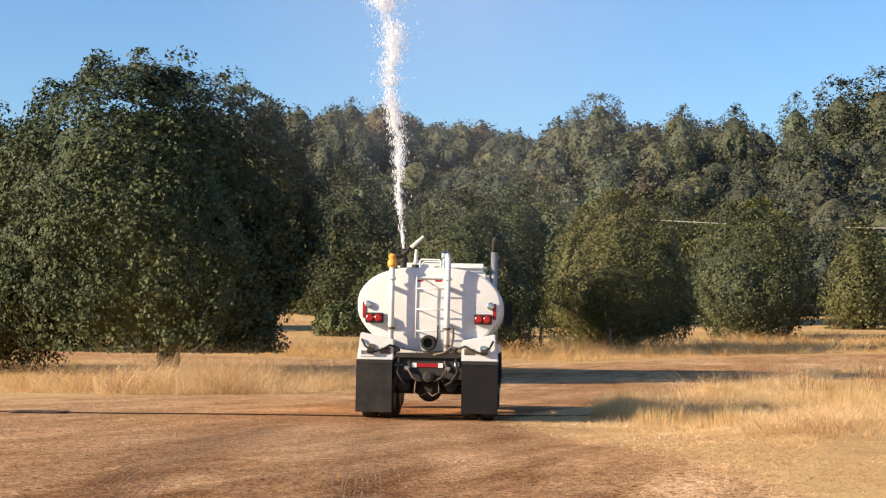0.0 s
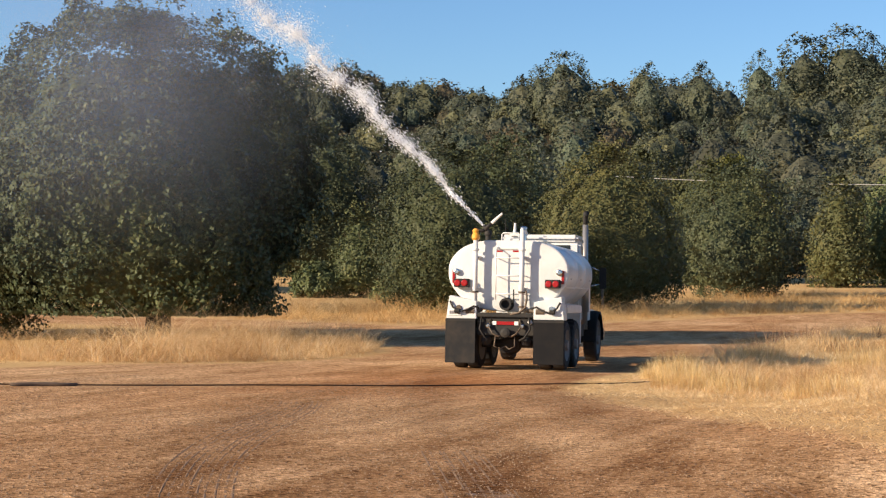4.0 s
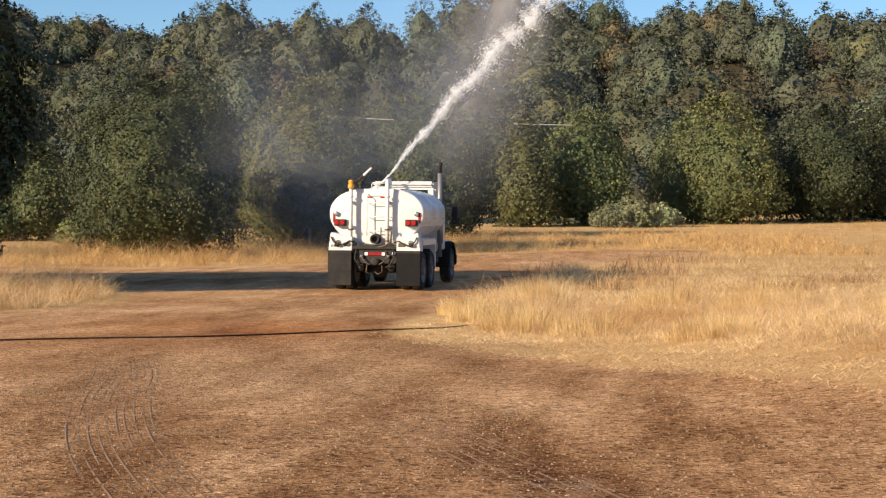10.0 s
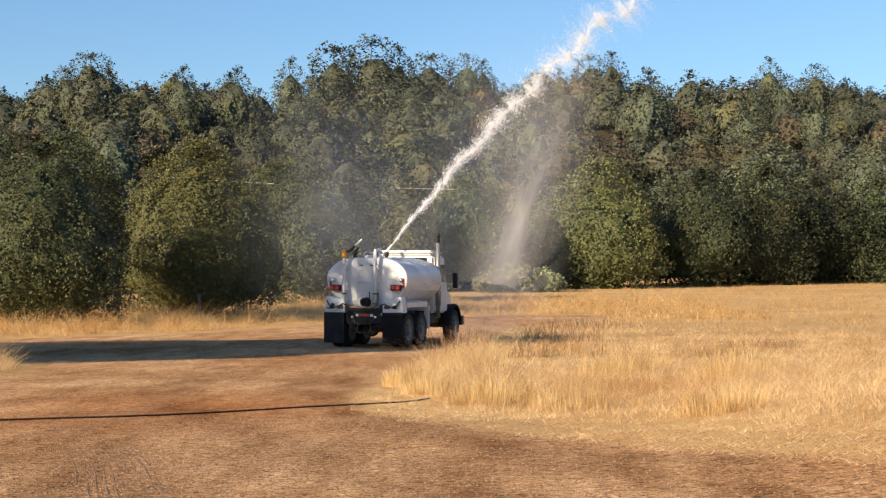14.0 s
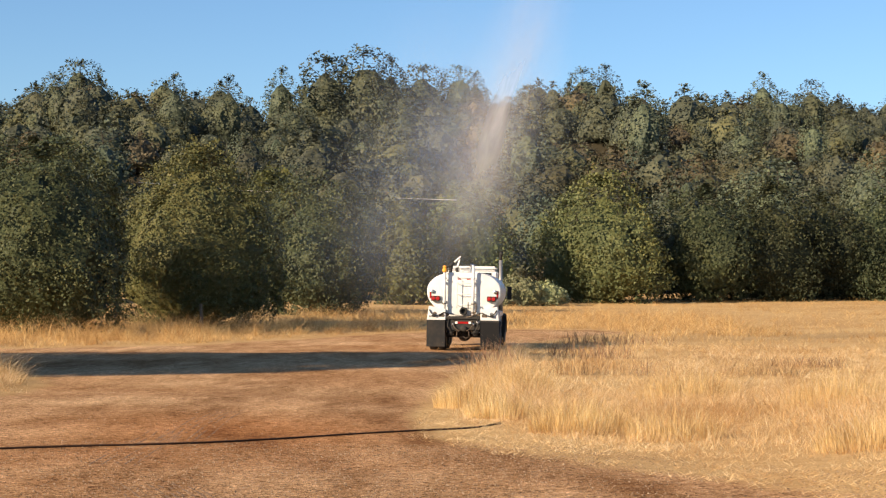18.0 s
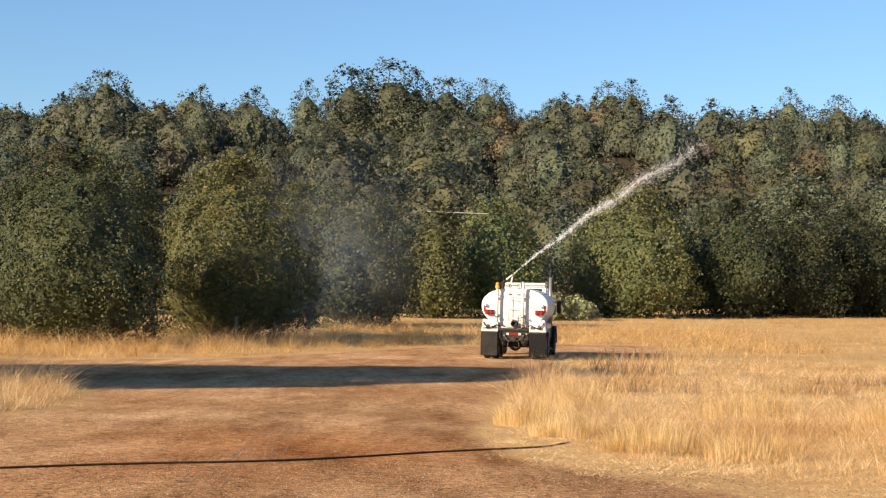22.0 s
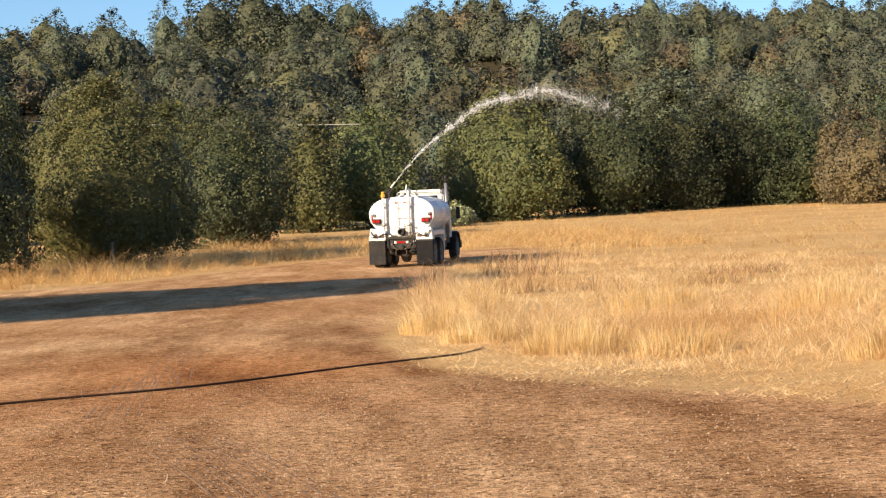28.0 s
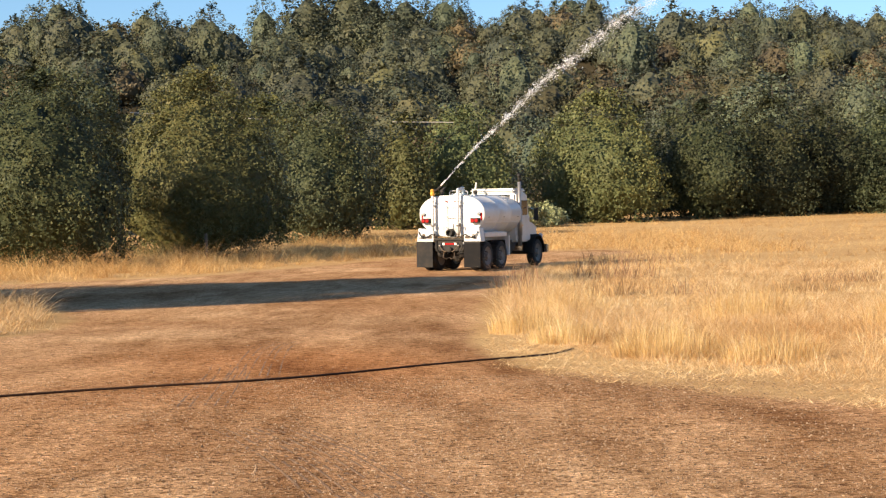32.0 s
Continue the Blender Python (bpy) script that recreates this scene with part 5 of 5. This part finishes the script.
# wheels
def wheel(x, y, wide, label):
    s = 1 if x > 0 else -1
    v, f = [], []
    prof = [(-wide / 2, 0.34), (-wide / 2, 0.47), (-wide / 2 + 0.03, 0.515), (0, 0.525), (wide / 2 - 0.03, 0.515), (wide / 2, 0.47), (wide / 2, 0.34)]
    n = 40
    for a, r in prof:
        for j in range(n):
            g = 2 * math.pi * j / n
            q = r - (0.014 if abs(a) < wide / 2 - 0.01 and r > 0.5 and j % 2 else 0)
            v.append((a, math.cos(g) * q, math.sin(g) * q))
    f = [(i * n + j, i * n + (j + 1) % n, (i + 1) * n + (j + 1) % n, (i + 1) * n + j) for i in range(6) for j in range(n)]
    w = link("wheel", np.array(v), f, RUBBER, truck, label)
    w.matrix_basis = pose(x, y, 0.525)
    rim = disc("rim", (0, 0, 0), (s, 0, 0), [(-wide / 2, 0.34), (wide / 2 - 0.02, 0.345), (wide / 2, 0.33), (wide / 2 - 0.05, 0.29), (wide / 2 - 0.1, 0.2), (wide / 2 - 0.07, 0.12), (wide / 2 + 0.02, 0.1), (wide / 2 + 0.03, 0.02)], RIM, w, "dusty steel rim", 24)
    for j in range(8):
        g = j * math.pi / 4
        disc("wheel_nut", (s * (wide / 2 - 0.09), math.cos(g) * 0.16, math.sin(g) * 0.16), (s, 0, 0), [(0, 0.02), (0.04, 0.02)], STEEL, w, "", 6)
    return w


WHEELS = []
for y in (0.78, 2.08):
    for s in (-1, 1):
        WHEELS.append(wheel(s * 1.06, y, 0.27, "dusty black rear tyre"))
        WHEELS.append(wheel(s * 0.76, y, 0.27, "dusty black inner rear tyre"))
for s in (-1, 1):
    WHEELS.append(wheel(s * 1.02, 5.75, 0.3, "dusty black front tyre"))

# water monitors: two turning nozzles on top
base = disc("monitor_base", (-0.66, 0.13, 2.7), (0, 0, 1), [(0, 0.06), (0.04, 0.085), (0.1, 0.085), (0.14, 0.06), (0.2, 0.075), (0.24, 0.04)], YELLOW, truck, "yellow swivel base of a water monitor", 18)
v, f = tube([(0, 0, 0), (0, 0, 0.1), (0, 0, 0.2)], [0.05, 0.04, 0.034], 12)
barrel_a = link("monitor_barrel", v, f, STEEL, truck, "black nozzle barrel with a pale tip", shade=True)
v, f = tube([(0, 0, 0.19), (0, 0, 0.3), (0, 0, 0.48), (0, 0, 0.5)], [0.034, 0.032, 0.022, 0.026], 12)
link("nozzle_tip", v, f, PLATE, barrel_a, "pale nozzle tip", shade=True)
pipe("monitor_arm", [(-0.66, 0.13, 2.86), (-0.6, 0.14, 2.9), (-0.53, 0.16, 2.89), (-0.48, 0.18, 2.92)], 0.04, STEEL, truck, "black monitor arm", 10)
for x, y in ((-0.5, 0.62), (-0.5, 3.6)):
    disc("monitor_base", (x, y, 2.5), (0, 0, 1), [(0, 0.1), (0.1, 0.1), (0.12, 0.06), (0.3, 0.06), (0.34, 0.085), (0.42, 0.07)], STEEL, truck, "black swivel base of a water monitor", 18)
v, f = tube([(0, 0, 0), (0, 0, 0.06), (0, 0, 0.16)], [0.045, 0.04, 0.03], 12)
barrel_b = link("monitor_barrel", v, f, STEEL, truck, "short black nozzle barrel", shade=True)
v, f = tube([(0, 0, 0), (0, 0, 0.1), (0, 0, 0.26), (0, 0, 0.28)], [0.045, 0.035, 0.025, 0.03], 12)
barrel_c = link("monitor_barrel", v, f, PLATE, truck, "pale nozzle barrel", shade=True)

# ---- the water that it throws ----
DROPS, nt, p = material("water_drops", 0.25, 0, (0.9, 0.92, 0.94))
p.inputs["Specular IOR Level"].default_value = 0.6
thin = node(nt, "ShaderNodeBsdfTranslucent")
thin.inputs["Color"].default_value = (0.92, 0.93, 0.95, 1)
both = node(nt, "ShaderNodeMixShader", Fac=0.5)
nt.links.new(p.outputs["BSDF"], both.inputs[1])
nt.links.new(thin.outputs["BSDF"], both.inputs[2])
nt.links.new(both.outputs["Shader"], nt.nodes["Material Output"].inputs["Surface"])

PIECES = 16
JET_A, JET_B, JET_C = (-0.5, 0.62, 2.9), (-0.48, 0.18, 2.92), (-0.5, 3.6, 2.94)
spray_rng = np.random.default_rng(8)


def drops(count, length, r0, r1, size, stretch):
    """A stretch of broken jet along +z: streaks that are thick on the axis and fray outwards."""
    g = spray_rng
    z = g.random(count * 2) * length
    beat = 0.55 + 0.45 * np.sin(z * 7.0 + g.random() * 6.283) * np.sin(z * 3.1 + g.random() * 6.283)
    z = z[g.random(count * 2) < beat + 0.15][:count]
    count = len(z)
    q = np.abs(g.normal(size=count)) * 0.45
    q = np.where(g.random(count) < 0.1, q * 1.7, q)
    r = (r0 + (r1 - r0) * z / length) * q
    a = g.random(count) * 6.283
    sway = 0.22 * (r0 + (r1 - r0) * z / length)
    c = np.stack([np.cos(a) * r + sway * np.sin(z * 5 + r0 * 40), np.sin(a) * r + sway * np.cos(z * 4.2 + r0 * 31), z], 1)
    up = np.stack([g.normal(size=count) * 0.25, g.normal(size=count) * 0.25, np.ones(count)], 1)
    b = g.random(count) * 6.283
    w = np.stack([np.cos(b), np.sin(b), 0 * b], 1)
    s = size * (0.35 + 1.3 * g.random(count) ** 2)[:, None]
    l = up * s * stretch
    v = np.stack([c - l, c + w * s, c + l, c - w * s], 1).reshape(-1, 3)
    return v, np.arange(4 * count).reshape(-1, 4)


spray = tagged(new("water_spray"), "white jet of water thrown from the truck's monitor", "water jet")
jets = {}
for key, step, grow, much in (("a", 0.78, 0.075, 1.0), ("b", 0.82, 0.04, 0.22), ("c", 0.78, 0.075, 1.15)):
    for i in range(PIECES):
        s0, s1 = i * step, (i + 1.15) * step
        n = int((800 + 680 * i - 25 * i * i) * much)
        v, f = drops(n, s1 - s0, 0.03 + grow * s0, 0.03 + grow * s1, 0.0058 - 0.00006 * i, 5.0 - 0.22 * i)
        jets.setdefault(key, []).append((tagged(link("jet_piece", v, f, DROPS, spray), kind="stuff"), s0))

# drifting mist: thin curling veils
def misty(name, tint, density):
    m, nt, p = material(name, 1.0, 0, tint)
    tc = nt.nodes.new("ShaderNodeTexCoord")
    orb = nt.nodes.new("ShaderNodeTexGradient")
    orb.gradient_type = "QUADRATIC_SPHERE"
    nt.links.new(tc.outputs["Object"], orb.inputs["Vector"])
    curl = ramp(nt, noise_tex(nt, 1.6, 6, 0.6), [(0.3, (0.25, 0.25, 0.25)), (0.72, (1, 1, 1))])
    veil = mix(nt, 1.0, orb.outputs["Color"], curl, "MULTIPLY")
    thick = node(nt, "ShaderNodeMath")
    thick.operation = "MULTIPLY"
    nt.links.new(veil, thick.inputs[0])
    thick.inputs[1].default_value = density
    soft_ = node(nt, "ShaderNodeBsdfTranslucent")
    soft_.inputs["Color"].default_value = (*tint, 1)
    clear = node(nt, "ShaderNodeBsdfTransparent")
    half = node(nt, "ShaderNodeMixShader", Fac=0.5)
    nt.links.new(p.outputs["BSDF"], half.inputs[1])
    nt.links.new(soft_.outputs["BSDF"], half.inputs[2])
    whole = node(nt, "ShaderNodeMixShader")
    nt.links.new(thick.outputs["Value"], whole.inputs[0])
    nt.links.new(clear.outputs["BSDF"], whole.inputs[1])
    nt.links.new(half.outputs["Shader"], whole.inputs[2])
    nt.links.new(whole.outputs["Shader"], nt.nodes["Material Output"].inputs["Surface"])
    return m


MIST, PLUME = misty("fine_mist", (0.62, 0.7, 0.9), 0.24), misty("falling_spray", (0.86, 0.84, 0.86), 0.85)
mists = []
for n in range(4):
    a, b = np.meshgrid(np.linspace(-1, 1, 25), np.linspace(-1, 1, 25))
    v = np.stack([a, 0.25 * np.sin(3 * a + n) * np.cos(2.5 * b + n), b], -1).reshape(-1, 3)
    f = [(i * 25 + j, i * 25 + j + 1, i * 25 + j + 26, i * 25 + j + 25) for i in range(24) for j in range(24)]
    ob = link("mist", v, f, PLUME if n == 3 else MIST, shade=True)
    ob.scale = ((5.2, 1.6, 6.0), (6.0, 1.6, 5.0), (5.2, 1.6, 6.0), (2.1, 1.0, 8.0))[n]
    mists.append(tagged(ob, "drifting veil of fine water mist", "mist", "veils of mist"))

DRIVE = [  # seconds, x, y, heading in degrees from +y towards +x
    (0, -0.29, 15.30, -17.4),
    (1, -0.93, 17.25, -14.8),
    (2, -1.49, 19.30, -11.8),
    (3, -1.87, 21.05, -8.2),
    (4, -2.12, 22.75, -5.5),
    (4.5, -2.22, 23.65, -4.6),
    (7, -2.52, 28.60, -2.0),
    (8, -2.60, 31.05, -0.7),
    (9, -2.62, 33.30, 0.9),
    (10.5, -2.48, 36.20, 3.8),
    (12, -2.13, 39.15, 7.2),
    (13, -1.80, 40.90, 12.2),
    (14, -1.39, 42.60, 15.9),
    (15.5, -0.60, 45.90, 14.6),
    (17.5, 0.50, 51.30, 6.0),
    (18, 0.71, 52.40, 3.6),
    (19, 0.90, 53.60, 1.8),
    (21, 1.02, 57.00, 4.0),
    (22, 1.06, 58.40, 6.6),
    (23, 1.30, 60.60, 8.4),
    (25, 1.60, 61.90, 9.5),
    (27, 1.40, 60.40, 11.8),
    (28.5, 1.08, 58.90, 14.2),
    (30, 0.58, 57.60, 17.8),
    (31, 0.16, 56.80, 20.4),
    (32, -0.41, 55.30, 24.2),
]

# the first monitor: seconds, lean from upright in degrees (to the truck's right), length thrown, droop
SWING_A = [
    (0, -4.6, 1), (0.5, -12.5, 1), (1, -25, 1), (1.5, -33, 1), (2, -39, 1), (2.5, -43, 1), (3, -46, 1), (3.5, -47, 1), (4, -43, 1), (4.5, -36, 1),
    (5.0, -28, 0.9), (5.4, -24, 0.4), (5.7, -22, 0), (6.4, 50, 0), (32, 50, 0)]
SWING_C = [
    (0, 2, 0), (5.1, 2, 0), (5.4, 2, 0.4), (5.8, 2, 1), (6.5, 2, 1), (7, 14, 1), (7.5, 26, 1), (8, 31, 1), (8.5, 35, 1), (9, 38, 1), (10, 39, 1), (11, 34, 1), (11.6, 29, 1), (12, 32, 1), (12.5, 36, 1),
    (13, 38.5, 1.1), (14, 39.5, 1.15), (15, 37.8, 1.3), (15.5, 29, 1.15), (16.5, 24, 1), (17.4, 18, 1), (17.7, 17, 1), (17.95, 16, 0), (21, 10, 0), (32, 10, 0)]
SWING_B = [
    (0, 47, 0, 0.04), (21.2, 47, 0, 0.04), (21.5, 48, 0.45, 0.008), (22, 49, 0.7, 0.012), (23, 42, 0.78, 0.048), (24, 43, 0.82, 0.045), (25, 42, 0.95, 0.045), (27.5, 40, 1, 0.042),
    (28, 40, 1, 0.042), (29, 40, 1, 0.041), (30, 42, 1, 0.04), (30.6, 44, 1, 0.04), (31, 40, 0.95, 0.038), (31.5, 42, 1.0, 0.026), (32, 45, 1.0, 0.014)]
# veils of mist: seconds, x, y, z
DRIFT = [
    [(0, 0.6, 12.6, 8.1), (1, -1.6, 15.4, 6.2), (2, -3.8, 17.8, 4.1), (3, -7.5, 18.7, 6.7), (4, -11, 22.2, 6.4), (4.5, -11.5, 23.7, 4.8), (6.5, -17.3, 30.4, 5.7), (8, -10.3, 39.1, 5.4), (9, -7.8, 42.5, 4.6), (11, -7.1, 45.9, 4.3), (13, -5.1, 49.2, 5.5), (15, -1.4, 54.3, 3.6), (17.5, -0.7, 58.2, 6.2), (19, 0.7, 60.3, 9.6), (20.2, -3.3, 62.6, 7.1), (21.5, -8, 68.5, 2.5), (22.1, -9, 72.5, 2.3), (23.6, -9, 72.5, -9), (32, -9, 72.5, -9)],
    [(0, -0.4, 12, 8.9), (1, -1.8, 17.7, 4.8), (2, -5.6, 19, 5.5), (3, -9.9, 19.5, 7.5), (4, -13.6, 23, 6), (4.5, -14, 24.5, 4.6), (6.5, -13.1, 32.4, 7.5), (8, -8.1, 39.9, 3.8), (9, -4.9, 43.2, 3.8), (11, -4.6, 46.5, 2.4), (13, -2.1, 49.7, 2.5), (15, 1.1, 54.4, 2.5), (17.5, -1.9, 58.4, 3.5), (19, -1.1, 60.7, 5.6), (20.2, -5.5, 62.7, 3), (21.5, -10.2, 70.2, 0.4), (22.1, -11.2, 74.2, 0.2), (23.6, -11.2, 74.2, -9), (32, -11.2, 74.2, -9)],
    [(0, 2.4, 11.2, 7.4), (1, -0.6, 13.5, 7), (2, -2.3, 16.1, 5.4), (3, -6.1, 19.7, 5.4), (4, -9.6, 22.9, 7.1), (4.5, -10, 24.5, 4.1), (6.5, -9.6, 33.8, 7.7), (8, -4.7, 38.5, 6.2), (9, -2, 41.5, 6.3), (11, -1.5, 44.7, 5.8), (13, 0.7, 49.6, 7.2), (15, 3.8, 54.2, 6.9), (17.5, 0.5, 58, 9), (19, 2, 60.7, 5.7), (20.2, -1.9, 62.9, 3.5), (21.5, -6.2, 70.6, 4.1), (22.1, -7.2, 74.6, 3.9), (23.6, -7.2, 74.6, -9), (32, -7.2, 74.6, -9)],
    [(0, -3.0, 30, -9), (4.6, -3.2, 32, -9), (6.4, -3.4, 34, 9.5), (8, -0.8, 38, 8.5), (9, 0.6, 40.5, 8.5), (12, 0.4, 46, 8), (13.6, 3.2, 48.4, 7.8), (14.8, 3.4, 51, -9), (16.0, 2.8, 53.5, -9), (17.4, 2.2, 56.3, 8.0), (18.1, 2.0, 57.5, 8.2), (18.4, 2.2, 58.0, 7.8), (19.0, 2.2, 59, -8), (20, 1.2, 60.5, -9), (21.2, -1, 64, -9), (32, -1, 64, -9)],
]


def arc(origin, lean, droop, s):
    """A point on the jet, s metres along it, and its slope."""
    a = radians(lean)
    x, z = math.sin(a) * s, math.cos(a) * s - droop * s * s
    return Vector((origin[0] + x, origin[1], origin[2] + z)), math.atan2(math.sin(a), math.cos(a) - 2 * droop * s)


def motions():
    rows = []
    times, xs, ys, hs = np.array(DRIVE).T
    fine = np.arange(0, 32.01, 0.25)
    px, py, ph = (np.interp(fine, times, c) for c in (xs, ys, hs))
    soft = np.array([1, 3, 5, 6, 5, 3, 1]) / 24.0
    px, py, ph = (np.convolve(np.pad(c, 3, "reflect", reflect_type="odd"), soft, "valid") for c in (px, py, ph))
    for t, x, y, h in zip(fine, px, py, ph):
        a = radians(h)
        fx, fy = x + math.sin(a) * 6, y + math.cos(a) * 6
        z0, z1 = float(land(x, y)), float(land(fx, fy))
        tip = math.degrees(math.atan2(z1 - z0, 6.0))
        rows.append((t, pose(x, y, z0, 0, 0, -h) @ pose(0, 0, 0, tip, 0, 0)))
    truck.scale = spray.scale = (0.975, 0.975, 0.975)
    walk(truck, rows)
    walk(spray, rows)
    # wheels roll with the way that the truck goes
    gone = np.concatenate([[0], np.cumsum(np.diff(px) * np.sin(np.radians(ph[1:])) + np.diff(py) * np.cos(np.radians(ph[1:])))])
    for w in WHEELS:
        c = w.matrix_basis.translation.copy()
        walk(w, [(t, Matrix.Translation(c) @ pose(0, 0, 0, -math.degrees(g / 0.525), 0, 0)) for t, g in zip(fine, gone)])
    # the two nozzles and their water; water that is not thrown stays in the tank
    for key, origin, swing, barrel, stub in (("a", JET_A, [(*r, 0.012) for r in SWING_A], barrel_b, 0.14), ("b", JET_B, SWING_B, barrel_a, 0.46), ("c", JET_C, [(*r, 0.012) for r in SWING_C], barrel_c, 0.22)):
        walk(barrel, [(t, Matrix.Translation(origin) @ pose(0, 0, 0, 0, lean, 0)) for t, lean, reach, droop in swing])
        for piece, s0 in jets[key]:
            rows = []
            for t, lean, reach, droop in swing:
                if reach <= 0:
                    rows.append((t, Matrix.Translation((0, 1.0, 1.55)) @ pose(0, 0, 0, -90, 0, 0)))
                else:
                    at_, slope = arc(origin, lean, droop, stub + s0 * reach)
                    rows.append((t, Matrix.Translation(at_) @ pose(0, 0, 0, 0, math.degrees(slope), 0)))
            walk(piece, rows)
    for veil, way, lean in zip(mists, DRIFT, (0, 0, 0, 17)):
        walk(veil, [(t, pose(x, y, z, 0, lean if t > 5 else -lean, 10 * math.sin(0.3 * t))) for t, x, y, z in way])


motions()
